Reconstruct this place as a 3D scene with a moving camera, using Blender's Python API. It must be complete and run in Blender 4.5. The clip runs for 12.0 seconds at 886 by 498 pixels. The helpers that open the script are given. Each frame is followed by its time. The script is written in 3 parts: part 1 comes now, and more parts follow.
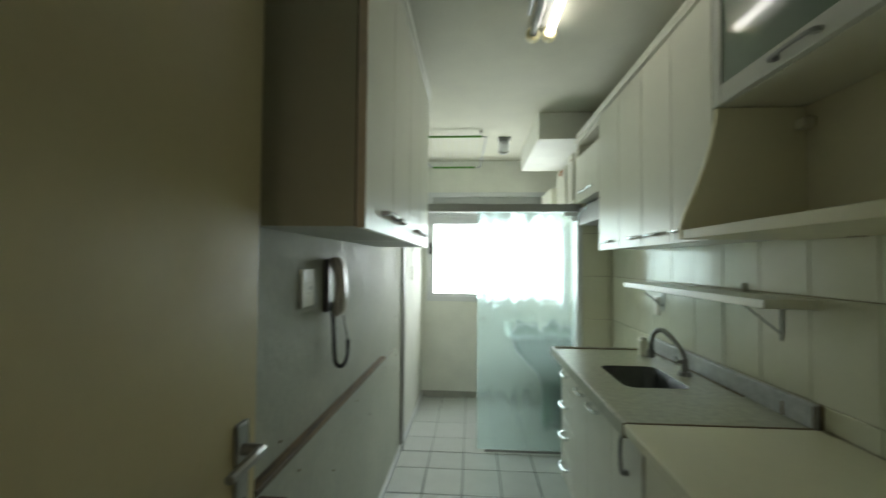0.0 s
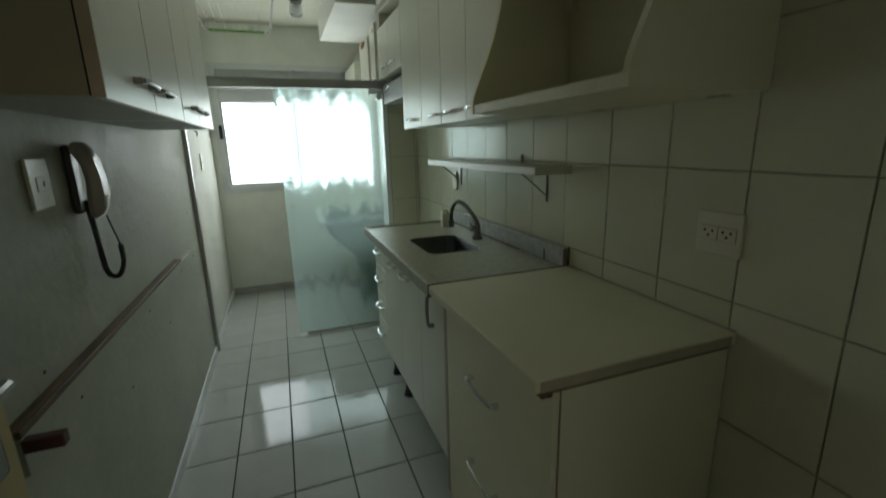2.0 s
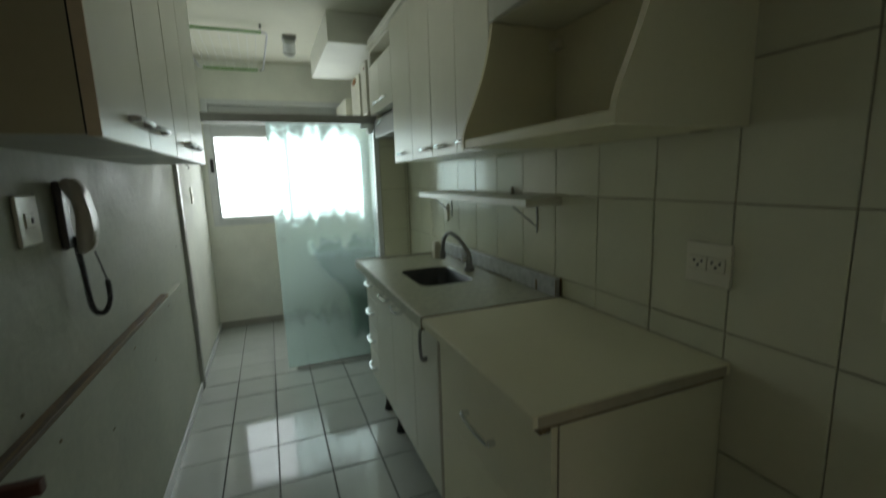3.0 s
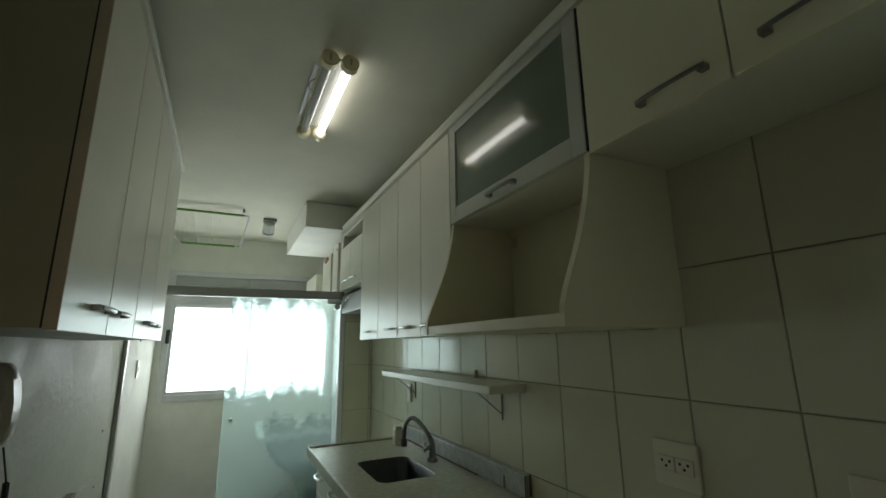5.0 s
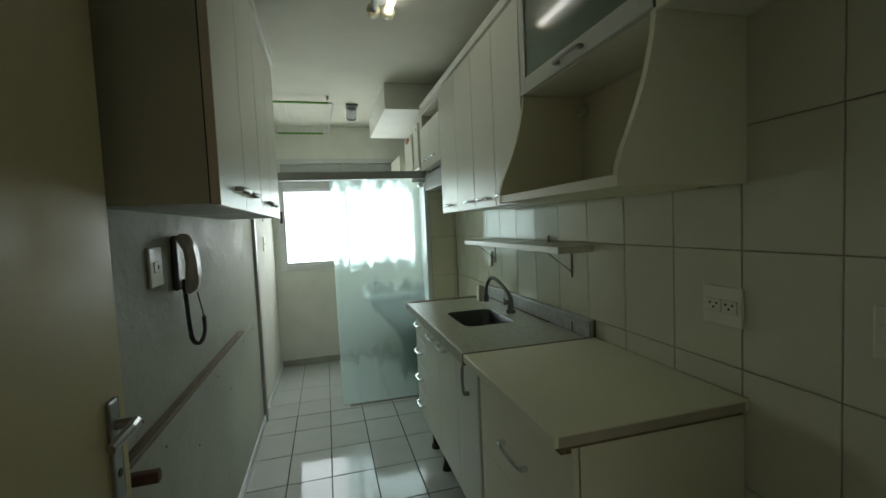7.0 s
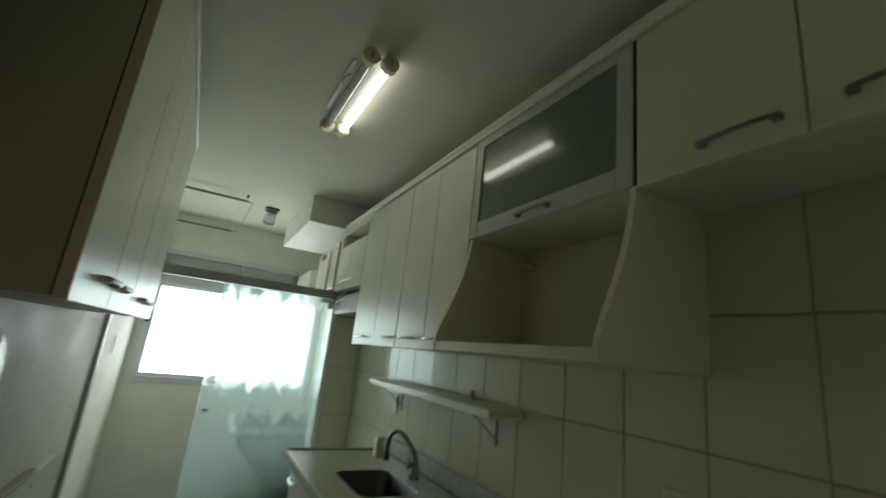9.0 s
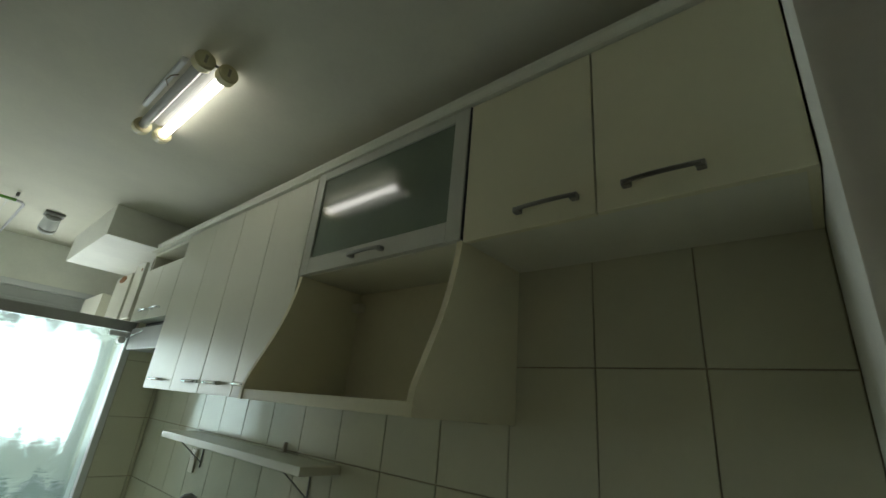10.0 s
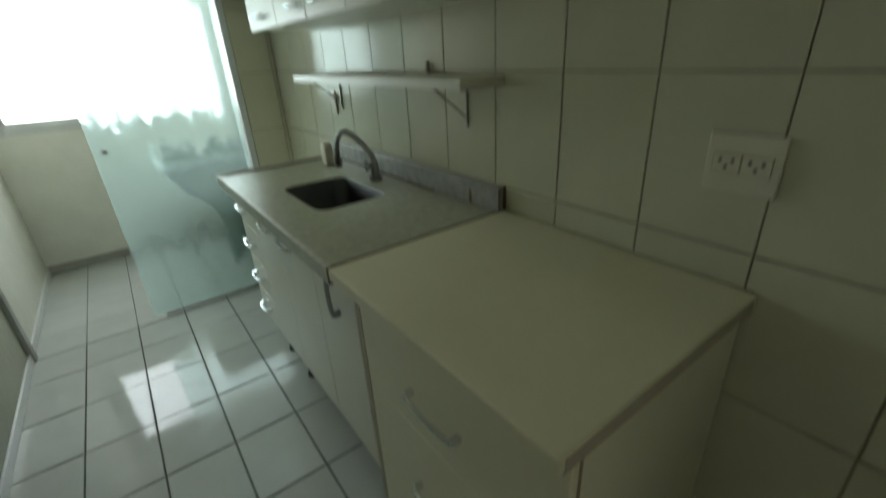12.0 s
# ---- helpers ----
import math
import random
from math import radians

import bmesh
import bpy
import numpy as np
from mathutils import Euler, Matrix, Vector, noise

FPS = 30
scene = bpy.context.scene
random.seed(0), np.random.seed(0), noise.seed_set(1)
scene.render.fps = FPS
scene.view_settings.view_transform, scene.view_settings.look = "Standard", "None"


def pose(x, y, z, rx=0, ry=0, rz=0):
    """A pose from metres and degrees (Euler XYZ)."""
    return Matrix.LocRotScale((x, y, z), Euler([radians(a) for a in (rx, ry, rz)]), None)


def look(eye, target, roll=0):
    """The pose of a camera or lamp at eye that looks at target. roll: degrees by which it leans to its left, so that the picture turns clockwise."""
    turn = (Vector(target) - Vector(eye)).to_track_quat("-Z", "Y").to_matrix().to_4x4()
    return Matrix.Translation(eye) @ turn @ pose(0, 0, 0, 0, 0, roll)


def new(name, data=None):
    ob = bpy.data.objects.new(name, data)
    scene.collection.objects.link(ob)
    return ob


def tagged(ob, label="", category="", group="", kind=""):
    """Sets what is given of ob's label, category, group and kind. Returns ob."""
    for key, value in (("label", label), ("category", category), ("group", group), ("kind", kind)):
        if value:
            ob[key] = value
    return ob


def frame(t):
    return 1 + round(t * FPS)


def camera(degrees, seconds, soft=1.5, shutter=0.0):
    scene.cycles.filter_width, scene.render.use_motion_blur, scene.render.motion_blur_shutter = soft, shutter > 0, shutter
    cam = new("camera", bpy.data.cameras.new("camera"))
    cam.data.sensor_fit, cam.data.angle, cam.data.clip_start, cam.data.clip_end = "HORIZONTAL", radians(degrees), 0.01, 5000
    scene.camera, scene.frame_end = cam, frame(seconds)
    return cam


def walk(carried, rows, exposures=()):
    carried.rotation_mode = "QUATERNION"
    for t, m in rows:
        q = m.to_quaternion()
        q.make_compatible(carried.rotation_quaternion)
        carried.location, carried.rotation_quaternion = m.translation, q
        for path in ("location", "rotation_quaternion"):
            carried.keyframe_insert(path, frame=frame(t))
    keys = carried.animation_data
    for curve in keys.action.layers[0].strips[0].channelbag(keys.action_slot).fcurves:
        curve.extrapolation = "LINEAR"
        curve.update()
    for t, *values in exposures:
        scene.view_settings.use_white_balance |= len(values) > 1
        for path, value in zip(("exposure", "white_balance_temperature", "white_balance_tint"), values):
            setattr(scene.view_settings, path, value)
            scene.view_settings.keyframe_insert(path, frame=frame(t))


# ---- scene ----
cam = camera(91.4, 12.0, shutter=0.6)
PATH = [
    (0, (0.113, -0.021, 1.396), (-0.021, 1.973, 1.457), 0.5),
    (0.5, (0.096, 0.005, 1.4), (0.377, 1.983, 1.486), 0.8),
    (1, (0.109, 0.005, 1.402), (0.669, 1.924, 1.458), 0.1),
    (1.5, (0.136, 0.003, 1.395), (0.827, 1.874, 1.25), -1.5),
    (2, (0.139, -0.003, 1.378), (0.809, 1.823, 0.91), -1.5),
    (2.5, (0.134, -0.006, 1.371), (0.778, 1.803, 0.814), -2.1),
    (3, (0.131, -0.001, 1.385), (0.857, 1.833, 1.053), -1.8),
    (3.5, (0.133, -0.008, 1.403), (0.945, 1.82, 1.386), -1.5),
    (3.7, (0.125, -0.006, 1.411), (0.962, 1.807, 1.522), -0.9),
    (5.3, (0.133, -0.05, 1.441), (0.994, 1.702, 1.877), -0.6),
    (5.5, (0.133, -0.076, 1.441), (0.939, 1.721, 1.788), -0.7),
    (6, (0.149, -0.139, 1.425), (0.812, 1.746, 1.517), -1.3),
    (6.5, (0.135, -0.199, 1.404), (0.657, 1.73, 1.33), -2.3),
    (6.6, (0.125, -0.205, 1.402), (0.637, 1.724, 1.272), -2.4),
    (8.3, (0.079, -0.009, 1.437), (0.74, 1.869, 1.618), -1.3),
    (8.5, (0.066, 0.017, 1.443), (0.819, 1.849, 1.719), 0.8),
    (9, (0.059, 0.049, 1.448), (0.966, 1.764, 1.934), 6.3),
    (9.5, (0.078, 0.042, 1.47), (1.253, 1.528, 2.112), 7.0),
    (10, (0.115, 0.049, 1.484), (1.507, 1.298, 2.193), 5.5),
    (10.5, (0.167, 0.103, 1.508), (1.355, 1.612, 2.067), 3.5),
    (11, (0.2, 0.193, 1.468), (1.274, 1.876, 1.595), 2.1),
    (11.5, (0.233, 0.341, 1.417), (1.33, 1.981, 1.09), -0.1),
    (12, (0.265, 0.438, 1.357), (1.328, 1.915, 0.527), -3.2),
]
walk(cam, [(t, look(eye, target, roll)) for t, eye, target, roll in PATH],
     [(0, 0.56, 6700, 11), (0.5, 0.32, 6700, 11), (1.0, 0.10, 6700, 11), (1.5, -0.12, 6700, 11), (2.5, -0.28, 6700, 11), (3.5, -0.15, 6700, 11),
      (5.5, -0.1, 6700, 11), (6.5, -0.02, 6700, 11), (8.5, -0.05, 6700, 11), (9.5, -0.12, 6700, 11), (10.0, 0.08, 6700, 11),
      (10.5, 0.36, 6700, 11), (11.0, 0.52, 6700, 11), (11.5, 0.46, 6700, 11), (12.0, 0.42, 6700, 11)])

# ---- world, sun, large lights ----
world = bpy.data.worlds.new("sky")
world.use_nodes = True
scene.world = world
wn = world.node_tree
sky = wn.nodes.new("ShaderNodeTexSky")
sky.sky_type = 'NISHITA'
sky.sun_disc = False
sky.sun_elevation, sky.sun_rotation = radians(50), radians(150)
sky.dust_density, sky.air_density = 6.0, 1.5
wn.links.new(sky.outputs[0], wn.nodes["Background"].inputs[0])
wn.nodes["Background"].inputs[1].default_value = 0.15

sun = new("sun", bpy.data.lights.new("sun", 'SUN'))
sun.data.energy, sun.data.angle, sun.data.color = 1.2, radians(10), (1, 0.96, 0.9)
sun.rotation_euler = (radians(40), 0, radians(30))

win_light = new("window_daylight", bpy.data.lights.new("window_daylight", 'AREA'))
win_light.data.shape = 'RECTANGLE'
win_light.data.size, win_light.data.size_y = 1.36, 0.74
win_light.data.energy, win_light.data.color = 15.0, (0.87, 0.97, 1.0)
win_light.matrix_world = pose(0.38, 4.60, 1.43, -90, 0, 0)

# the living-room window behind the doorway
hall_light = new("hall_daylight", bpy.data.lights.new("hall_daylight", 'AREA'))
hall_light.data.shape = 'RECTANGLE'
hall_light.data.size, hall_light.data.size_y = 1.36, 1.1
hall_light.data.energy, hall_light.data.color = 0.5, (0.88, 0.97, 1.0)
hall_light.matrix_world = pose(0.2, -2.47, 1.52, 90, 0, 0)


# ---- materials ----
def material(name, color, rough=0.5, metal=0.0, spread=0.06, scale=6.0, bump=0.0, bump_scale=60.0,
             coat=0.0, grain=None, random_amount=0.0, emit=None, strength=0.0, spec=0.5):
    """A surface with variation at two scales, a fine relief, and a little change from piece to piece."""
    m = bpy.data.materials.new(name)
    m.use_nodes = True
    nt = m.node_tree
    b = nt.nodes["Principled BSDF"]
    b.inputs["Roughness"].default_value = rough
    b.inputs["Metallic"].default_value = metal
    b.inputs["Coat Weight"].default_value = coat
    b.inputs["Specular IOR Level"].default_value = spec
    tc = nt.nodes.new("ShaderNodeTexCoord")
    mp = nt.nodes.new("ShaderNodeMapping")
    if grain:
        mp.inputs["Scale"].default_value = grain
    nt.links.new(tc.outputs["Object"], mp.inputs[0])
    n1 = nt.nodes.new("ShaderNodeTexNoise")
    n1.inputs["Scale"].default_value, n1.inputs["Detail"].default_value = scale, 2
    n2 = nt.nodes.new("ShaderNodeTexNoise")
    n2.inputs["Scale"].default_value, n2.inputs["Detail"].default_value = scale * 9, 3
    nt.links.new(mp.outputs[0], n1.inputs[0])
    nt.links.new(mp.outputs[0], n2.inputs[0])
    mix = nt.nodes.new("ShaderNodeMath")
    mix.operation = 'MULTIPLY_ADD'
    mix.inputs[1].default_value = 0.45
    nt.links.new(n2.outputs["Fac"], mix.inputs[0])
    nt.links.new(n1.outputs["Fac"], mix.inputs[2])
    rng = nt.nodes.new("ShaderNodeMapRange")
    rng.inputs[1].default_value, rng.inputs[2].default_value = 0.42, 1.03
    rng.inputs[3].default_value, rng.inputs[4].default_value = 1 - spread * 2, 1 + spread
    nt.links.new(mix.outputs[0], rng.inputs[0])
    val = rng.outputs[0]
    if random_amount:
        oi = nt.nodes.new("ShaderNodeObjectInfo")
        r2 = nt.nodes.new("ShaderNodeMapRange")
        r2.inputs[3].default_value, r2.inputs[4].default_value = 1 - random_amount, 1 + random_amount
        nt.links.new(oi.outputs["Random"], r2.inputs[0])
        mu = nt.nodes.new("ShaderNodeMath")
        mu.operation = 'MULTIPLY'
        nt.links.new(val, mu.inputs[0])
        nt.links.new(r2.outputs[0], mu.inputs[1])
        val = mu.outputs[0]
    vm = nt.nodes.new("ShaderNodeVectorMath")
    vm.operation = 'SCALE'
    vm.inputs[0].default_value = color
    nt.links.new(val, vm.inputs["Scale"])
    nt.links.new(vm.outputs[0], b.inputs["Base Color"])
    rr = nt.nodes.new("ShaderNodeMapRange")
    rr.inputs[1].default_value, rr.inputs[2].default_value = 0.3, 0.75
    rr.inputs[3].default_value, rr.inputs[4].default_value = rough * 0.8, min(1, rough * 1.25)
    nt.links.new(n1.outputs["Fac"], rr.inputs[0])
    if rough >= 0.5:
        nt.links.new(rr.outputs[0], b.inputs["Roughness"])
    if bump:
        nb = nt.nodes.new("ShaderNodeTexNoise")
        nb.inputs["Scale"].default_value, nb.inputs["Detail"].default_value = bump_scale, 4
        nt.links.new(mp.outputs[0], nb.inputs[0])
        bp = nt.nodes.new("ShaderNodeBump")
        bp.inputs["Strength"].default_value = bump
        bp.inputs["Distance"].default_value = 0.004
        nt.links.new(nb.outputs["Fac"], bp.inputs["Height"])
        nt.links.new(bp.outputs[0], b.inputs["Normal"])
    if emit:
        b.inputs["Emission Color"].default_value = (*emit, 1)
        b.inputs["Emission Strength"].default_value = strength
    return m


M_WALL = material("painted_plaster", (0.84, 0.85, 0.78), 0.75, bump=0.25, bump_scale=45, spread=0.035)
# white paint, darkened in colour to offset the window lamp's strong wash
M_LAUNDRY = material("toned_down_laundry_paint", (0.66, 0.67, 0.60), 0.8, bump=0.25, bump_scale=50, spread=0.06)
# old dark paint, lowered further so the colour carries lens falloff at the left
M_ROUGHWALL = material("dimmed_old_gloss_paint", (0.43, 0.445, 0.37), 0.64, bump=0.7, bump_scale=28, spread=0.09, scale=3.5, spec=0.22)
M_CEIL = material("ceiling_paint", (0.66, 0.65, 0.54), 0.85, bump=0.12, bump_scale=30, spread=0.03, spec=0.2)
M_LAM = material("cream_laminate", (0.76, 0.73, 0.53), 0.33, spread=0.02)
M_LAMW = material("white_laminate", (0.73, 0.725, 0.61), 0.3, spread=0.02)
M_LAMIN = material("cabinet_inside", (0.76, 0.72, 0.55), 0.45, spread=0.03)
M_EDGE = material("beige_edge_band", (0.45, 0.40, 0.28), 0.5, spread=0.1)
# near end panel, turned from the window: its dimness is put into the colour
M_SIDE = material("shaded_side_laminate", (0.40, 0.37, 0.25), 0.45, spread=0.03)
# cabinet underside: the shade below the unit is painted as a darker board
M_UNDER = material("shaded_underside_board", (0.42, 0.43, 0.38), 0.55, spread=0.05)
M_DOOR = material("painted_door", (0.50, 0.43, 0.235), 0.5, spread=0.03, bump=0.05)
M_TILE = material("wall_tile_glaze", (0.655, 0.645, 0.495), 0.10, spread=0.02, random_amount=0.02, bump=0.02, bump_scale=12)
M_GROUT = material("wall_grout", (0.40, 0.345, 0.24), 0.85, spread=0.15, bump=0.2)
M_FLOOR = material("floor_tile_glaze", (0.52, 0.55, 0.525), 0.06, spread=0.03, random_amount=0.03, bump=0.03, bump_scale=10)
M_FGROUT = material("floor_grout", (0.07, 0.067, 0.06), 0.85, spread=0.3, bump=0.2)
M_STONE = material("grey_granite", (0.42, 0.43, 0.315), 0.3, spread=0.13, scale=40, bump=0.05)
M_RIM = material("worn_stone_rim", (0.56, 0.55, 0.46), 0.4, spread=0.15, scale=30)
M_STONEB = material("grey_granite_upstand", (0.46, 0.47, 0.46), 0.3, spread=0.16, scale=30, bump=0.05)
M_STAIN = material("old_sealant", (0.20, 0.145, 0.075), 0.6, spread=0.3, scale=30)
M_STEEL = material("brushed_steel", (0.11, 0.115, 0.12), 0.38, 1.0, spread=0.1, scale=12)
M_CHROME = material("chrome", (0.75, 0.77, 0.78), 0.16, 1.0, spread=0.05)
M_DULL = material("dull_chrome", (0.33, 0.33, 0.32), 0.3, 1.0, spread=0.1)
M_ALU = material("grey_aluminium", (0.36, 0.37, 0.35), 0.4, 0.6, spread=0.05)
M_WFRAME = material("white_enamel_frame", (0.70, 0.72, 0.72), 0.35, spread=0.03)
M_COVER = material("grey_shutter_cover", (0.50, 0.52, 0.51), 0.45, spread=0.05)
M_BLACK = material("black_plastic", (0.018, 0.018, 0.018), 0.45, spread=0.2)
M_PHONE = material("grey_phone_plastic", (0.50, 0.47, 0.41), 0.35, spread=0.05)
M_PHONED = material("dark_phone_base", (0.06, 0.055, 0.05), 0.4, spread=0.1)
M_PLATE = material("ivory_plastic", (0.72, 0.69, 0.56), 0.3, spread=0.02)
M_WOOD = material("raw_brown_wood", (0.19, 0.125, 0.055), 0.6, spread=0.45, scale=5, grain=(14, 1, 14), bump=0.3)
M_REDWOOD = material("dark_red_wood", (0.10, 0.035, 0.02), 0.5, spread=0.25, scale=8)
M_ORANGE = material("broken_chipboard", (0.36, 0.15, 0.04), 0.9, spread=0.4, scale=60, bump=0.5)
M_GREEN = material("green_plastic_bar", (0.10, 0.30, 0.03), 0.4, spread=0.1)
M_RACKBAR = material("grey_rack_tube", (0.46, 0.46, 0.47), 0.35, spread=0.05)
M_TANBAND = material("tan_edge_band", (0.60, 0.50, 0.36), 0.5, spread=0.08)
M_CORD = material("white_cord", (0.65, 0.65, 0.62), 0.6)
# yellowed plastic, lightened in colour for tube light scattered in the sockets
M_LAMPCAP = material("lightened_yellowed_socket", (0.82, 0.76, 0.48), 0.4, spread=0.06)
# dark grey here paints the shadow that lies between the two tubes
M_LAMPMIR = material("shaded_lamp_tray", (0.22, 0.22, 0.20), 0.35)
M_CREAMEDGE = material("cream_edge_band", (0.74, 0.70, 0.48), 0.4, spread=0.04)
M_FLAPFRAME = material("champagne_aluminium", (0.56, 0.57, 0.50), 0.35, spread=0.03)
M_TUBEOFF = material("tube_glass_off", (0.50, 0.50, 0.47), 0.2)
M_TUBE = material("tube_lit", (0.9, 0.9, 0.85), 0.3, emit=(1.0, 1.0, 0.94), strength=5.0)
# pale tank coloured dark teal for its shade behind the green glass
M_TANK = material("shaded_tank_plastic", (0.075, 0.16, 0.115), 0.4)
# paler tone paints the bright highlight along the tank's top edge
M_TANKRIM = material("highlit_tank_rim", (0.34, 0.44, 0.39), 0.35)
M_SKIRT = material("grey_skirting", (0.42, 0.41, 0.37), 0.5, spread=0.08)
M_HOOD = material("dull_grey_enamel", (0.30, 0.31, 0.28), 0.45)
M_GREY = material("grey_lamp_housing", (0.22, 0.22, 0.20), 0.5)


def glass(name, color, rough, bump, scale, ior=1.45):
    """Clear or tinted glass; bump is how far its ripples lean."""
    m = bpy.data.materials.new(name)
    m.use_nodes = True
    nt = m.node_tree
    b = nt.nodes["Principled BSDF"]
    b.inputs["Base Color"].default_value = (*color, 1)
    b.inputs["Roughness"].default_value = rough
    b.inputs["IOR"].default_value = ior
    b.inputs["Transmission Weight"].default_value = 1.0
    if bump:
        tc = nt.nodes.new("ShaderNodeTexCoord")
        mp = nt.nodes.new("ShaderNodeMapping")
        mp.inputs["Scale"].default_value = scale
        n = nt.nodes.new("ShaderNodeTexNoise")
        n.inputs["Scale"].default_value, n.inputs["Detail"].default_value = 1.0, 1
        off = nt.nodes.new("ShaderNodeMath")
        off.operation = 'MULTIPLY_ADD'
        off.inputs[1].default_value = bump
        fine_map = nt.nodes.new("ShaderNodeMapping")
        fine_map.inputs["Scale"].default_value = (1.5 * scale[0], 1, 480)
        fine = nt.nodes.new("ShaderNodeTexNoise")
        fine.inputs["Scale"].default_value, fine.inputs["Detail"].default_value = 1.0, 1
        jitter = nt.nodes.new("ShaderNodeMath")
        jitter.operation = 'MULTIPLY_ADD'
        jitter.inputs[1].default_value, jitter.inputs[2].default_value = 1.35 * bump, -1.175 * bump
        nt.links.new(tc.outputs["Object"], fine_map.inputs[0])
        nt.links.new(fine_map.outputs[0], fine.inputs[0])
        nt.links.new(fine.outputs["Fac"], jitter.inputs[0])
        nt.links.new(jitter.outputs[0], off.inputs[2])
        tilt = nt.nodes.new("ShaderNodeCombineXYZ")
        geo = nt.nodes.new("ShaderNodeNewGeometry")
        add = nt.nodes.new("ShaderNodeVectorMath")
        unit = nt.nodes.new("ShaderNodeVectorMath")
        unit.operation = 'NORMALIZE'
        nt.links.new(tc.outputs["Object"], mp.inputs[0])
        nt.links.new(mp.outputs[0], n.inputs[0])
        nt.links.new(n.outputs["Fac"], off.inputs[0])
        nt.links.new(off.outputs[0], tilt.inputs[2])
        nt.links.new(geo.outputs["Normal"], add.inputs[0])
        nt.links.new(tilt.outputs[0], add.inputs[1])
        nt.links.new(add.outputs[0], unit.inputs[0])
        nt.links.new(unit.outputs[0], b.inputs["Normal"])
    return m


M_GLASSDOOR = glass("sea_green_rolled_glass", (0.72, 0.93, 0.90), 0.13, 0.6, (15, 1, 3.2))
M_GLASSBACK = glass("sea_green_glass_back", (0.84, 0.95, 0.94), 0.05, 0, (1, 1, 1))
gt = M_GLASSDOOR.node_tree
milk = gt.nodes.new("ShaderNodeBsdfTranslucent")
milk.inputs["Color"].default_value = (0.72, 0.92, 0.89, 1)
both = gt.nodes.new("ShaderNodeMixShader")
both.inputs[0].default_value = 0.25
gt.links.new(gt.nodes["Principled BSDF"].outputs[0], both.inputs[1])
gt.links.new(milk.outputs[0], both.inputs[2])
gt.links.new(both.outputs[0], gt.nodes["Material Output"].inputs[0])
M_PANE = glass("clear_window_glass", (0.97, 0.99, 0.98), 0.0, 0, (1, 1, 1))
M_CABGLASS = material("frosted_grey_green_glass", (0.13, 0.175, 0.125), 0.09, spread=0.04, spec=1.0)


# ---- mesh helpers ----
def mesh_of(name, bm, mat, smooth=False):
    me = bpy.data.meshes.new(name)
    bmesh.ops.recalc_face_normals(bm, faces=bm.faces)
    bm.to_mesh(me)
    bm.free()
    me.materials.append(mat)
    if smooth:
        me.shade_smooth()
    return me


def part(name, bm, mat, parent=None, label="", smooth=False, **tags):
    ob = new(name, mesh_of(name, bm, mat, smooth))
    if parent is not None:
        ob.parent = parent
    return tagged(ob, label=label, **tags)


def thing(name, label, category, **tags):
    return tagged(new(name), label=label, category=category, **tags)


def box(x0, x1, y0, y1, z0, z1, bevel=0.0, bm=None):
    bm = bm or bmesh.new()
    r = bmesh.ops.create_cube(bm, size=1)
    bmesh.ops.scale(bm, vec=(abs(x1 - x0), abs(y1 - y0), abs(z1 - z0)), verts=r["verts"])
    bmesh.ops.translate(bm, vec=((x0 + x1) / 2, (y0 + y1) / 2, (z0 + z1) / 2), verts=r["verts"])
    if bevel:
        edges = list({e for v in r["verts"] for e in v.link_edges})
        bmesh.ops.bevel(bm, geom=edges, offset=bevel, segments=2, affect='EDGES', profile=0.5)
    return bm


def cyl(p0, p1, r0, r1=None, seg=20, bm=None):
    bm = bm or bmesh.new()
    p0, p1 = Vector(p0), Vector(p1)
    r = bmesh.ops.create_cone(bm, cap_ends=True, segments=seg, radius1=r0, radius2=r0 if r1 is None else r1,
                              depth=(p1 - p0).length)
    m = Matrix.Translation((p0 + p1) / 2) @ (p1 - p0).to_track_quat('Z', 'Y').to_matrix().to_4x4()
    bmesh.ops.transform(bm, matrix=m, verts=r["verts"])
    return bm


def tube(points, r, seg=10, bm=None):
    """A round bar along points."""
    bm = bm or bmesh.new()
    pts = [Vector(p) for p in points]
    rings = []
    up = Vector((0.13, 0.21, 0.97))
    for i, p in enumerate(pts):
        d = (pts[min(i + 1, len(pts) - 1)] - pts[max(i - 1, 0)]).normalized()
        a = d.cross(up)
        if a.length < 1e-3:
            a = d.cross(Vector((1, 0, 0)))
        a.normalize()
        b = d.cross(a).normalized()
        rr = r[i] if isinstance(r, (list, tuple)) else r
        rings.append([bm.verts.new(p + rr * (math.cos(t) * a + math.sin(t) * b))
                      for t in [2 * math.pi * k / seg for k in range(seg)]])
    for q0, q1 in zip(rings, rings[1:]):
        for k in range(seg):
            bm.faces.new((q0[k], q0[(k + 1) % seg], q1[(k + 1) % seg], q1[k]))
    bm.faces.new(rings[0][::-1])
    bm.faces.new(rings[-1])
    return bm


def prism(profile, y0, y1, axis='y', bm=None):
    """A flat outline drawn out along an axis; the outline is given in the two other axes."""
    bm = bm or bmesh.new()

    def at(a, b, c):
        return {'y': (a, c, b), 'x': (c, a, b), 'z': (a, b, c)}[axis]
    lo = [bm.verts.new(at(a, b, y0)) for a, b in profile]
    hi = [bm.verts.new(at(a, b, y1)) for a, b in profile]
    n = len(profile)
    bm.faces.new(lo)
    bm.faces.new(hi[::-1])
    for k in range(n):
        bm.faces.new((lo[k], lo[(k + 1) % n], hi[(k + 1) % n], hi[k]))
    return bm


